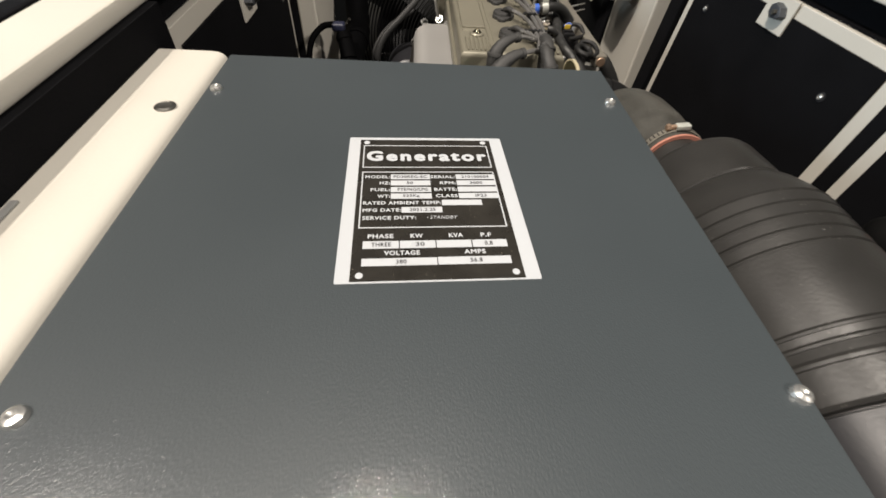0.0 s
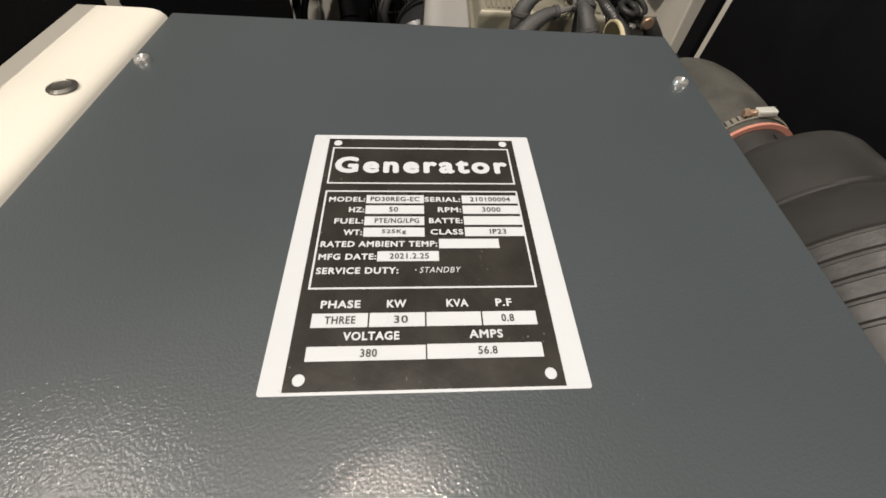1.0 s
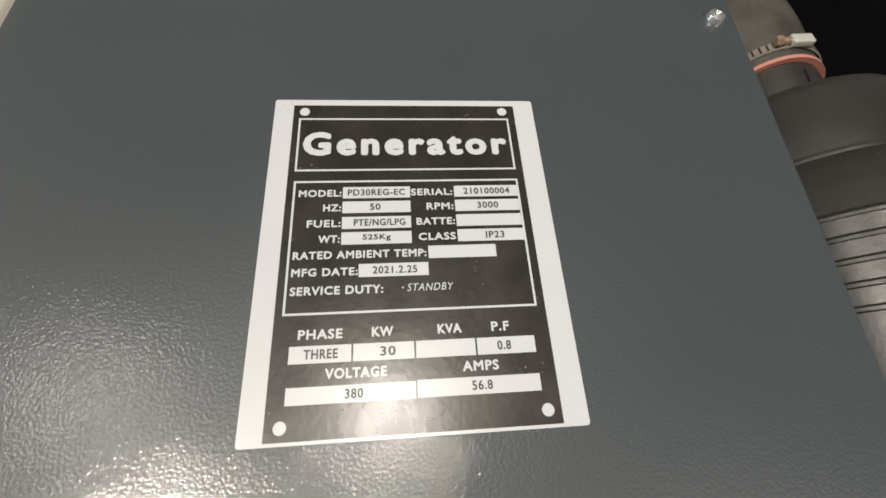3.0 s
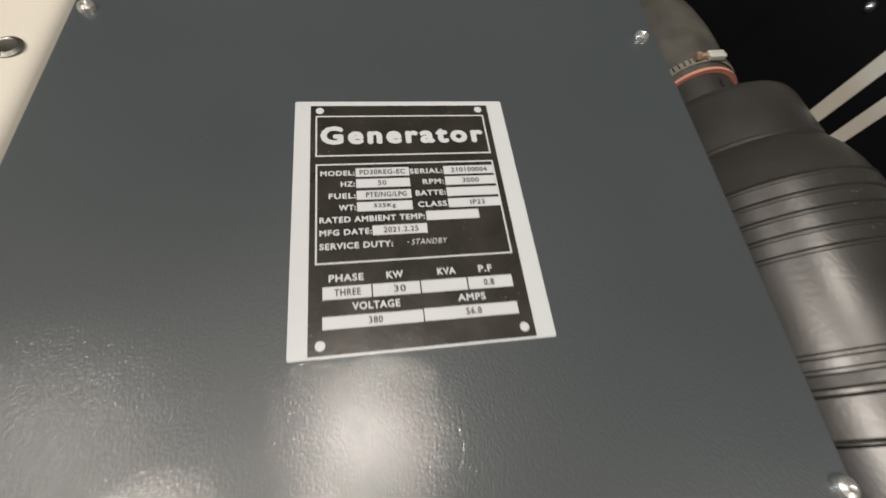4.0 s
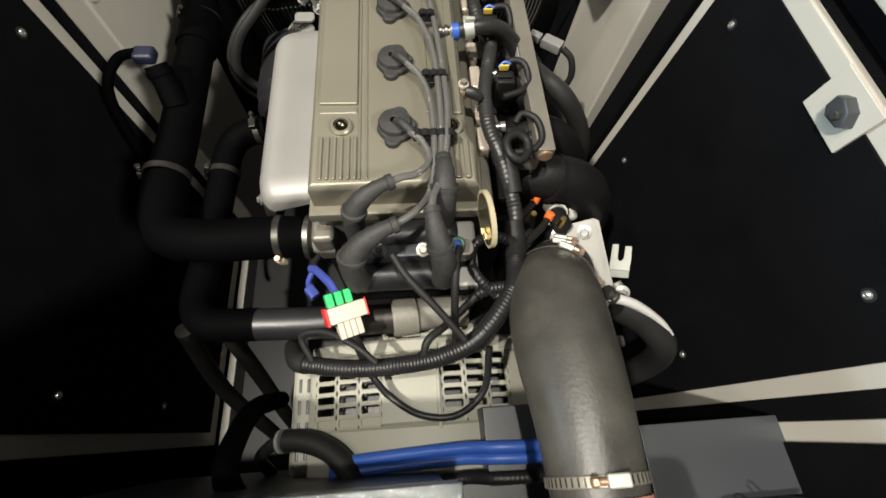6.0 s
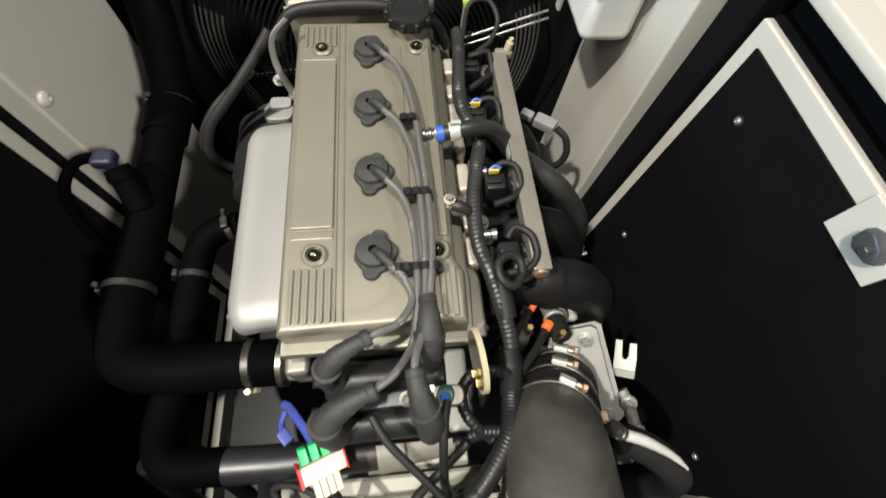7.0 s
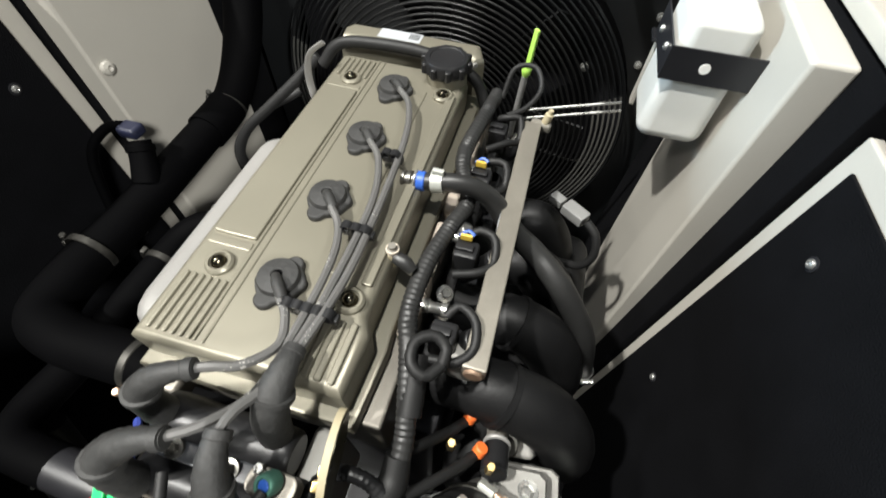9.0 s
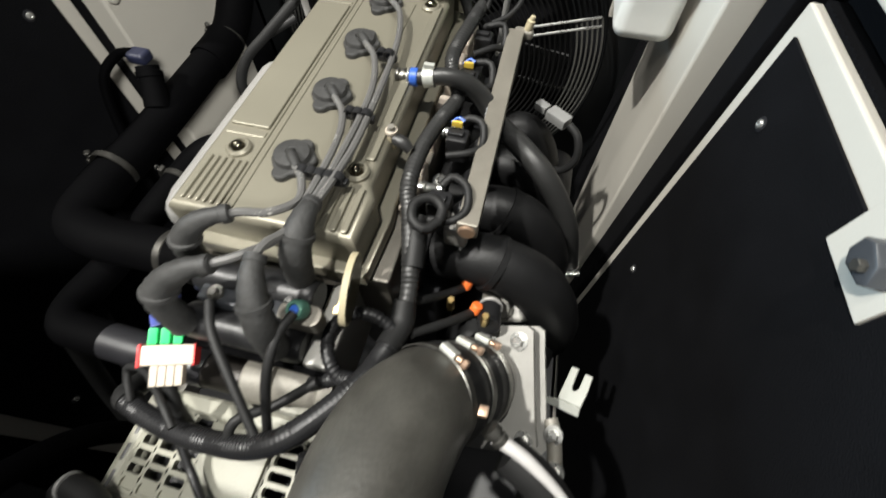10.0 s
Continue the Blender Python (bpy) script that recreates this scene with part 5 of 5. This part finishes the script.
# generator end housing below the engine's end
ge = thing("generator_housing", (0.27, 0.7, 0.5), "beige cast generator end housing with slotted vents", "generator")
GX, GZ, GRAD = 0.300, 0.345, 0.320


def gz(x, r=GRAD):
    return GZ + math.sqrt(max(0.0, r * r - (x - GX) ** 2))


part("drum", box(0.165, 0.44, 0.72, 0.895, 0.30, 0.605, 0.02, 3), STEELBLACK, ge, "dark inside of the housing")


def arc(name, x0, x1, y0, y1, up=0.0, thick=0.018, n=18, label=""):
    """A stretch of the round casting: a bent bar with softened long edges."""
    c = 0.003
    prof = [(y0, -thick), (y0, -c), (y0 + c, 0), (y1 - c, 0), (y1, -c), (y1, -thick)]
    bm = bmesh.new()
    rows = [[bm.verts.new((x, y, gz(x) + up + d)) for y, d in prof] for x in np.linspace(x0, x1, n)]
    for p, q in zip(rows, rows[1:]):
        for k in range(len(prof)):
            k2 = (k + 1) % len(prof)
            bm.faces.new((p[k], p[k2], q[k2], q[k]))
    bm.faces.new(rows[0])
    bm.faces.new(rows[-1])
    bmesh.ops.recalc_face_normals(bm, faces=bm.faces)
    return part(name, bm, BEIGE, ge, label)


def grille(x0, x1, cols, rows, y0=0.806, y1=0.886):
    """A cast vent panel with rounded slots; the row at its near edge is blind."""
    bm = bmesh.new()
    w, h = (x1 - x0) / cols, (y1 - y0) / rows
    n, deep = 20, 0.008
    for i in range(cols):
        for j in range(rows):
            cx, cy = x0 + (i + 0.5) * w, y0 + (j + 0.5) * h
            a, r = w / 2 - 0.0028, h / 2 - 0.0024
            outer, inner, under = [], [], []
            for k in range(n):
                t = 2 * math.pi * (k + 0.5) / n
                c, s = math.cos(t), math.sin(t)
                # rounded slot and its cell's edge, point by point
                ix = max(-a, min(a, 1.9 * a * c))
                iy = r * (1 if s > 0 else -1) * min(1.0, 2.2 * abs(s))
                ix *= 1 - 0.10 * (abs(iy) / r) ** 3
                m = max(abs(ix) / a, abs(iy) / r)
                ox, oy = ix / m * (w / 2) / a, iy / m * (h / 2) / r
                outer.append(bm.verts.new((cx + ox, cy + oy, gz(cx + ox))))
                inner.append(bm.verts.new((cx + ix, cy + iy, gz(cx + ix) - 0.0006)))
                under.append(bm.verts.new((cx + ix * 0.97, cy + iy * 0.95, gz(cx + ix) - (deep if j else 0.0035))))
            for k in range(n):
                k2 = (k + 1) % n
                bm.faces.new((outer[k], outer[k2], inner[k2], inner[k]))
                bm.faces.new((inner[k], inner[k2], under[k2], under[k]))
            if j == 0:
                bm.faces.new(under)
    bmesh.ops.remove_doubles(bm, verts=bm.verts, dist=0.0002)
    bmesh.ops.recalc_face_normals(bm, faces=bm.faces)
    return part("vent_grille", bm, BEIGE, ge, "cast vent panel with rounded slots")


arc("front_rim", 0.148, 0.47, 0.886, 0.904, 0.003)
arc("rear_rim", 0.148, 0.47, 0.752, 0.806, 0.003)
grille(0.154, 0.236, 3, 6)
grille(0.306, 0.390, 3, 6)
arc("web", 0.236, 0.306, 0.806, 0.886, 0.0, 0.014, 6)
arc("web", 0.148, 0.154, 0.806, 0.886, 0.0, 0.014, 4)
arc("web", 0.390, 0.47, 0.806, 0.886, 0.0, 0.014, 6)
part("web_rib", box(0.300, 0.304, 0.800, 0.896, gz(0.302) - 0.01, gz(0.302) + 0.005, 0.001), BEIGE, ge)
part("top_plate", box(0.236, 0.355, 0.9045, 0.925, 0.55, 0.640, 0.004), BEIGE, ge)
side = part("side_face", box(0.118, 0.149, 0.756, 0.904, 0.30, 0.606, 0.010, 3), BEIGE, ge)
for k in range(2):
    for j in range(4):
        part("side_slot", box(0.127 + 0.010 * k, 0.131 + 0.010 * k, 0.775 + 0.026 * j, 0.792 + 0.026 * j, 0.600, 0.6068, 0.001), STEELBLACK, side)
part("cover_plate", box(0.346, 0.402, 0.742, 0.818, 0.600, 0.700, 0.002), DARKSHEET, ge, "dark sheet-steel cover")
for k in range(2):
    bl = thing("blue_cable", (0.30, 0.785, 0.67), "blue cable lying across the housing", "cable", "blue cables")
    d, u = 0.0105 * k - 0.010, 0.003 * k
    part("cable", tube([(0.180, 0.771 + d, 0.650), (0.215, 0.774 + d, 0.668 + u), (0.270, 0.777 + d, 0.6785 + u), (0.325, 0.779 + d, 0.693 + u), (0.355, 0.778 + d, 0.7065 + u), (0.400, 0.777 + d, 0.7065 + u), (0.445, 0.784 + d, 0.700 + u), (0.480, 0.794 + d, 0.680)], 0.0062, 12), BLUE, bl)
bl2 = thing("black_cable", (0.35, 0.76, 0.67), "black corrugated cable lying across the housing", "cable")
part("cable", tube([(0.250, 0.742, 0.672), (0.285, 0.748, 0.6825), (0.325, 0.751, 0.693), (0.355, 0.750, 0.7075), (0.400, 0.750, 0.7075), (0.445, 0.760, 0.700), (0.480, 0.785, 0.680)], 0.0064, 12, rib=0.0006), PLASTIC, bl2)
cs = thing("cable_sleeve", (0.15, 0.79, 0.64), "black cable sleeve with a grey cuff on the housing", "cable sleeve")
part("sleeve", tube([(0.126, 0.799, 0.645), (0.150, 0.797, 0.652), (0.178, 0.786, 0.660), (0.200, 0.765, 0.668), (0.210, 0.735, 0.668)], 0.0125, 14), RUBBER, cs)
part("cuff", lathe([(0, 0), (0.0125, 0), (0.0130, 0.001), (0.0130, 0.003), (0.0120, 0.004), (0, 0.004)], along((0.119, 0.7985, 0.642), (0.128, 0.799, 0.6455)), 20), GREYPLASTIC, cs, "grey cable cuff")
part("tail", tube([(0.120, 0.7987, 0.642), (0.105, 0.794, 0.632), (0.085, 0.780, 0.600), (0.075, 0.76, 0.52)], 0.0075, 10), RUBBER, cs)
lh = thing("drain_cable", (0.12, 0.82, 0.6), "thick black cable hanging beside the generator housing", "cable")
part("cable", tube([(0.060, 0.86, 0.45), (0.066, 0.84, 0.58), (0.074, 0.80, 0.66), (0.082, 0.77, 0.69), (0.10, 0.74, 0.69)], 0.013, 12), HOSEBLACK, lh)

# ---- far end: radiator, guard, bottle ----
rad = thing("radiator", (0.28, 1.74, 0.06), "black radiator shroud with a round wire fan guard", "radiator")
SY = 1.705
# shroud sheet with its round opening
bm = bmesh.new()
seg = 64
GC, GR = Vector((0.262, SY, 0.567)), 0.340
inner = [bm.verts.new((GC.x + GR * math.cos(2 * math.pi * k / seg), SY, GC.z + GR * math.sin(2 * math.pi * k / seg))) for k in range(seg)]
outer = []
for k in range(seg):
    c, s = math.cos(2 * math.pi * k / seg), math.sin(2 * math.pi * k / seg)
    f = min(0.42 / max(abs(c), 1e-6), 0.362 / max(abs(s), 1e-6))
    outer.append(bm.verts.new((GC.x + f * c, SY, GC.z + f * s)))
for k in range(seg):
    bm.faces.new((inner[k], inner[(k + 1) % seg], outer[(k + 1) % seg], outer[k]))
bmesh.ops.recalc_face_normals(bm, faces=bm.faces)
ext = bmesh.ops.extrude_face_region(bm, geom=bm.faces[:])
bmesh.ops.translate(bm, verts=[v for v in ext["geom"] if isinstance(v, bmesh.types.BMVert)], vec=(0, 0.006, 0))
part("shroud", bm, SHROUD, rad, "black painted shroud sheet")
part("core", box(-0.10, 0.66, 1.80, 1.86, 0.15, 0.92), STEELBLACK, rad, "black radiator core")
part("top_tank", box(-0.14, 0.72, 1.686, 1.86, 0.897, 0.990, 0.008, 3), STEELBLACK, rad)
AX = along((GC.x, SY, GC.z), (GC.x, SY - 1, GC.z))
guard = part("guard_hoop", lathe([(0.333, 0.036), (0.336, 0.034), (0.339, 0.036), (0.336, 0.039)], AX, 84, closed=True), FANBLACK, rad)


def depth(r):
    """How far the guard's wire stands out from the shroud at a radius."""
    return 0.052 if r < 0.25 else 0.052 - 0.18 * (r - 0.25)


for k in range(23):
    r = 0.060 + 0.0098 * k
    part("guard_wire", lathe([(r + 0.0021 * math.cos(a), depth(r) + 0.0021 * math.sin(a)) for a in [2 * math.pi * j / 6 for j in range(6)]], AX, 72, closed=True), GUARD, guard)
# outer rings of one wire: lit grey below, dark black above, put into colour
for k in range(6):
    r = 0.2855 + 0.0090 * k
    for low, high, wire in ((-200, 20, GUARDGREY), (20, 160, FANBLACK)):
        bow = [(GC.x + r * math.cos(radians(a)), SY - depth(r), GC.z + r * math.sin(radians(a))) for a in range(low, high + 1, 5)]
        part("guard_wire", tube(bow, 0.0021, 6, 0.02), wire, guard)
for a in (88, 188, 352, 270):
    c, s = math.cos(radians(a)), math.sin(radians(a))
    pts = [(GC.x + q * c, SY - depth(q) + 0.004, GC.z + q * s) for q in (0.055, 0.12, 0.19, 0.25, 0.29, 0.335)]
    part("guard_spoke", tube(pts, 0.0034, 8), GUARD, guard)
part("guard_bar", box(GC.x - 0.012, GC.x + 0.008, SY - 0.044, SY - 0.040, GC.z, GC.z + 0.300, 0.001), FANBLACK, guard)
part("guard_hub", lathe([(0, 0.054), (0.058, 0.054), (0.060, 0.050), (0, 0.050)], along((GC.x, SY, GC.z), (GC.x, SY - 1, GC.z)), 40), GUARD, guard)
# fan behind the guard
for k in range(7):
    a = 360 * k / 7 + 12
    fm = Matrix.Translation((GC.x, SY + 0.045, GC.z)) @ Matrix.Rotation(radians(a), 4, "Y") @ Matrix.Rotation(radians(28), 4, "X")
    part("fan_blade", slab([(0.05, -0.03), (0.15, -0.045), (0.27, -0.06), (0.285, 0.02), (0.27, 0.06), (0.14, 0.045), (0.05, 0.03)], -0.002, 0.002, m=fm @ Matrix.Rotation(radians(90), 4, "X")), FANBLACK, rad)
hexbolt((0.063, SY - 0.002, 0.882), (0, -1, 0), 0.012, rad)
hexbolt((0.50, SY - 0.002, 0.70), (0, -1, 0), 0.005, rad)
for x, z in ((0.585, 0.86), (0.588, 0.80), (0.585, 0.72)):
    hexbolt((x, SY - 0.002, z), (0, -1, 0), 0.004, rad)
part("guard_bracket", tube([(0.075, SY - 0.010, 0.875), (0.070, SY - 0.016, 0.84), (0.068, SY - 0.02, 0.80)], 0.004, 8), ZINC, rad)
part("guard_bracket", tube([(0.090, SY - 0.010, 0.86), (0.098, SY - 0.016, 0.83), (0.100, SY - 0.02, 0.80)], 0.0035, 8), ZINC, rad)


def warning(x0, x1, z0, z1, y):
    ob = thing("warning_label", ((x0 + x1) / 2, y, z0), "white warning label with an orange heading", "warning label", "warning labels")
    part("paper", box(x0, x1, y - 0.0012, y, z0, z1), LABELWHITE, ob)
    part("heading", box(x0 + 0.001, x1 - 0.001, y - 0.0016, y - 0.0013, z1 - 0.017, z1 - 0.001), ORANGE, ob, "orange heading bar")
    part("heading_word", box(x0 + 0.018, x1 - 0.018, y - 0.0020, y - 0.0017, z1 - 0.012, z1 - 0.007), INK, ob)
    part("pictogram", slab([(0, 0), (0.016, 0.004), (0.020, 0.011), (0.010, 0.014), (0.004, 0.009)], 0, 0.0003, m=Matrix.Translation((x0 + 0.030, y - 0.0013, z1 - 0.036)) @ Matrix.Rotation(radians(90), 4, "X")), INK, ob)
    for k in range(4):
        part("text_bar", box(x0 + 0.008, x1 - 0.012 - 0.006 * (k % 2), y - 0.0016, y - 0.0013, z0 + 0.006 + 0.0055 * k, z0 + 0.0075 + 0.0055 * k), GREYPLASTIC, ob)
    return ob


warning(0.478, 0.555, 0.822, 0.887, SY - 0.001)
wt = thing("warning_label", (0.272, 1.685, 0.912), "white warning label with an orange strip at its foot", "warning label", "warning labels")
part("paper", box(0.238, 0.307, 1.6844, 1.6857, 0.917, 0.958), LABELWHITE, wt)
part("heading", box(0.239, 0.306, 1.6839, 1.6843, 0.918, 0.9235), ORANGE, wt, "orange heading bar")
for k in range(3):
    part("text_bar", box(0.246, 0.296 - 0.006 * (k % 2), 1.6839, 1.6843, 0.930 + 0.006 * k, 0.932 + 0.006 * k), GREYPLASTIC, wt)

# coolant bottle in its black bracket
bo = thing("coolant_bottle", (0.585, 1.45, 0.76), "milky plastic coolant bottle with a green cap", "coolant bottle")
BX0, BX1, BY0, BY1 = 0.558, 0.634, 1.430, 1.530
bm = box(BX0, BX1, BY0, BY1, 0.778, 0.928, 0.016, 6)
for v in bm.verts:
    if v.co.z > 0.905:
        f = 1 - 1.1 * (v.co.z - 0.905) / 0.12
        v.co.x, v.co.y = 0.597 + (v.co.x - 0.597) * f, 1.480 + (v.co.y - 1.480) * f
part("body", bm, BOTTLE, bo)
part("neck", cyl((0.582, 1.500, 0.918), (0.582, 1.500, 0.932), 0.0145, seg=28), BOTTLE, bo)
capo = part("cap", lathe([(0.013, 0), (0.0150, 0.001), (0.0150, 0.013), (0.0135, 0.0155), (0.006, 0.0165), (0, 0.0165)], Matrix.Translation((0.582, 1.500, 0.931)), 28), GREEN, bo, "green screw cap")
for k in range(5):
    a = 2 * math.pi * k / 5 + 0.5
    c, q = math.cos(a), math.sin(a)
    part("grip", cyl((0.582 + 0.0125 * c, 1.500 + 0.0125 * q, 0.932), (0.582 + 0.0135 * c, 1.500 + 0.0135 * q, 0.9455), 0.0062, 0.0056, seg=12, bevel=0.002), GREEN, capo)
part("cap_nipple", cyl((0.582, 1.500, 0.944), (0.568, 1.516, 0.953), 0.0055, seg=14), GREEN, capo)
bk2 = thing("bottle_bracket", (0.585, 1.40, 0.86), "black sheet-steel strap bracket round the bottle", "bracket")
part("front_strap", box(BX0 - 0.003, 0.6447, BY0 - 0.0035, BY0 - 0.0012, 0.859, 0.895, 0.0006), STEELBLACK, bk2)
part("side_strap", box(BX0 - 0.0045, BX0 - 0.0022, BY0 - 0.0035, 1.530, 0.859, 0.895, 0.0006), STEELBLACK, bk2)
part("strap_hole", lathe([(0, 0), (0.0055, 0), (0.0055, 0.0008), (0, 0.0008)], along((0.593, BY0 - 0.0036, 0.877), (0.593, 0, 0.877)), 20), WHITE, bk2)
# cream plate added for a pale sliver behind the bottle
part("upright", box(0.566, 0.572, 1.556, 1.572, 0.74, 0.850, 0.0015), CREAM, bk2, "narrow cream plate behind the bottle")
part("tie_strap", box(BX0 - 0.0045, 0.568, 1.528, 1.558, 0.846, 0.850, 0.0006), STEELBLACK, bk2)
for y, z in ((1.45, 0.882), (1.50, 0.876)):
    panhead((BX0 - 0.0046, y, z), (-1, 0, 0), 0.0045, bk2)
ot = thing("overflow_tube", (0.56, 1.5, 0.96), "pale translucent overflow tube from the bottle cap", "tube")
part("tube", tube([(0.567, 1.517, 0.954), (0.553, 1.527, 0.960), (0.520, 1.552, 0.966), (0.478, 1.612, 0.972), (0.445, 1.69, 1.005)], 0.0122, 14), TUBE, ot)
part("tube_clip", cyl((0.569, 1.5155, 0.953), (0.559, 1.523, 0.9575), 0.0135, seg=18), TARNISH, ot)

# dipstick
ds = thing("dipstick", (0.412, 1.535, 0.75), "oil dipstick with a lime-green handle", "dipstick")
part("tube", cyl((0.405, 1.53, 0.66), (0.410, 1.533, 0.768), 0.0048, seg=12), GREYPLASTIC, ds)
part("handle", box(-0.0045, 0.0045, -0.0025, 0.0025, 0.014, 0.066, 0.0018, m=along((0.410, 1.533, 0.768), (0.414, 1.537, 0.83))), LIME, ds)
part("grip", lathe([(0.0045, 0), (0.007, 0.006), (0.007, 0.012), (0.004, 0.018)], along((0.410, 1.533, 0.768), (0.414, 1.537, 0.83)), 14), LIME, ds)
# stay rods from the belt end to the shroud
for dx, dz in ((0, 0), (0.004, -0.014)):
    sr = thing("stay_rod", (0.48, 1.58, 0.77), "thin bright steel stay rod", "rod", "stay rods")
    part("rod", cyl((0.405 + dx, 1.543, 0.700 + dz), (0.560 + dx, 1.576, 0.728 + dz), 0.0022, seg=8), ZINC, sr)

# alternator on the exhaust side
al = thing("alternator", (0.08, 1.42, 0.60), "alternator with a cast body and zinc brackets", "alternator")
part("body", cyl((0.085, 1.33, 0.595), (0.085, 1.455, 0.595), 0.060, seg=40, bevel=0.01), STEELBLACK, al)
part("rear_cover", cyl((0.085, 1.300, 0.595), (0.085, 1.335, 0.595), 0.056, seg=36, bevel=0.012), PLASTIC, al, "black rear cover")
part("pulley", lathe([(0, 0), (0.035, 0), (0.038, 0.004), (0.034, 0.010), (0.038, 0.016), (0.038, 0.02), (0, 0.02)], along((0.085, 1.460, 0.595), (0.085, 1.6, 0.595)), 32), STEELBLACK, al)
part("strap_bracket", tube([(0.168, 1.412, 0.838), (0.152, 1.405, 0.826), (0.143, 1.405, 0.807), (0.140, 1.405, 0.780), (0.145, 1.402, 0.750), (0.152, 1.400, 0.725)], 0.0024, 8, 0.003, flat=2.2), SHIELD, al, "pale zinc strap bracket")
part("strap_tab", slab(rounded(0.112, 0.142, 1.392, 1.412, 0.006), 0.710, 0.7135, 0.001), SHIELD, al)
hexbolt((0.152, 1.402, 0.728), (-0.3, -0.6, 0.6), 0.006, al)
part("ear", slab(rounded(0.085, 0.130, 1.415, 1.450, 0.012), 0.655, 0.664, 0.003), ALU, al)
hexbolt((0.101, 1.442, 0.664), (0, 0, 1), 0.007, al)
hexbolt((0.118, 1.46, 0.70), (0, -0.3, 1), 0.006, al)
part("cable", tube([(0.06, 1.375, 0.59), (0.030, 1.372, 0.596), (0.010, 1.372, 0.615), (0.004, 1.371, 0.650), (0.022, 1.385, 0.690), (0.060, 1.405, 0.725), (0.105, 1.435, 0.765), (0.130, 1.455, 0.79)], 0.0075, 10), RUBBER, al)
part("cable", tube([(0.065, 1.36, 0.57), (0.020, 1.368, 0.575), (-0.004, 1.372, 0.615), (-0.002, 1.382, 0.66), (0.030, 1.41, 0.70), (0.09, 1.45, 0.73)], 0.006, 10), RUBBER, al)
hf = thing("cam_hose", (0.25, 1.46, 0.81), "black hose across the far end of the valve cover", "hose")
part("hose", tube([(0.140, 1.445, 0.785), (0.165, 1.458, 0.812), (0.22, 1.463, 0.818), (0.29, 1.463, 0.816), (0.35, 1.455, 0.80), (0.372, 1.44, 0.77)], 0.0075, 12), RUBBER, hf)

# wires and grey plug by the right post
wp = thing("sensor_plug", (0.521, 1.356, 0.700), "grey sensor plug with a looped black lead", "plug")
pm = Matrix.Translation((0.518, 1.358, 0.700)) @ Matrix.Rotation(radians(-35), 4, "Z")
part("plug", box(-0.017, 0.017, -0.010, 0.010, -0.008, 0.008, 0.003, m=pm), GREYPLASTIC, wp)
part("plug_half", box(-0.040, -0.020, -0.007, 0.007, -0.006, 0.006, 0.002, m=pm), GREYPLASTIC, wp)
part("lead", tube([(0.534, 1.347, 0.700), (0.549, 1.336, 0.690), (0.555, 1.324, 0.665), (0.545, 1.322, 0.640), (0.525, 1.335, 0.62), (0.50, 1.35, 0.60)], 0.0055, 10), RUBBER, wp)
wl = thing("cable_loop", (0.41, 1.42, 0.8), "black cable looped at the end of the fuel rail", "cable")
part("cable", tube([(0.392, 1.44, 0.79), (0.40, 1.46, 0.82), (0.425, 1.462, 0.825), (0.437, 1.44, 0.812), (0.425, 1.415, 0.80), (0.405, 1.40, 0.795)], 0.0034, 10), RUBBER, wl)

# cables by the left door
for k, (x, y) in enumerate(((-0.02, 0.84), (0.012, 0.86))):
    lc = thing("loose_cable", (x, y, 0.3), "loose black cable hanging beside the engine", "cable", "loose cables")
    part("cable", tube([(x, y + 0.10, 0.62), (x - 0.01 + 0.02 * k, y + 0.04, 0.45), (x + 0.02, y - 0.02, 0.30), (x, y - 0.05, 0.10)], 0.012, 10), RUBBER, lc)
vb = thing("hose_sensor", (-0.06, 1.28, 0.70), "black sensor with a navy plug branching off the hose", "sensor")
part("stub", tube([(-0.048, 1.250, 0.690), (-0.054, 1.268, 0.712), (-0.061, 1.282, 0.732)], [0.018, 0.016, 0.015], 18), HOSEBLACK, vb)
part("collar", cyl((-0.057, 1.274, 0.720), (-0.0595, 1.279, 0.727), 0.0175, seg=12), HOSEBLACK, vb)
part("plug", box(-0.084, -0.056, 1.277, 1.300, 0.734, 0.750, 0.005, 3), NAVY, vb, "navy plug")
part("lead", tube([(-0.080, 1.290, 0.745), (-0.105, 1.285, 0.740), (-0.128, 1.262, 0.715), (-0.135, 1.240, 0.66), (-0.132, 1.21, 0.55), (-0.12, 1.19, 0.4)], 0.0065, 10), HOSEBLACK, vb)

# cream bracket at the radiator's far corner
fb = thing("corner_bracket", (0.63, 1.68, 0.9), "cream folded steel bracket at the radiator's corner", "bracket")
part("upright", box(0.600, 0.655, 1.640, 1.690, 0.955, 1.02, 0.003), CREAM, fb)
part("leg", box(0.632, 0.655, 1.640, 1.690, 0.86, 0.955, 0.003), CREAM, fb)
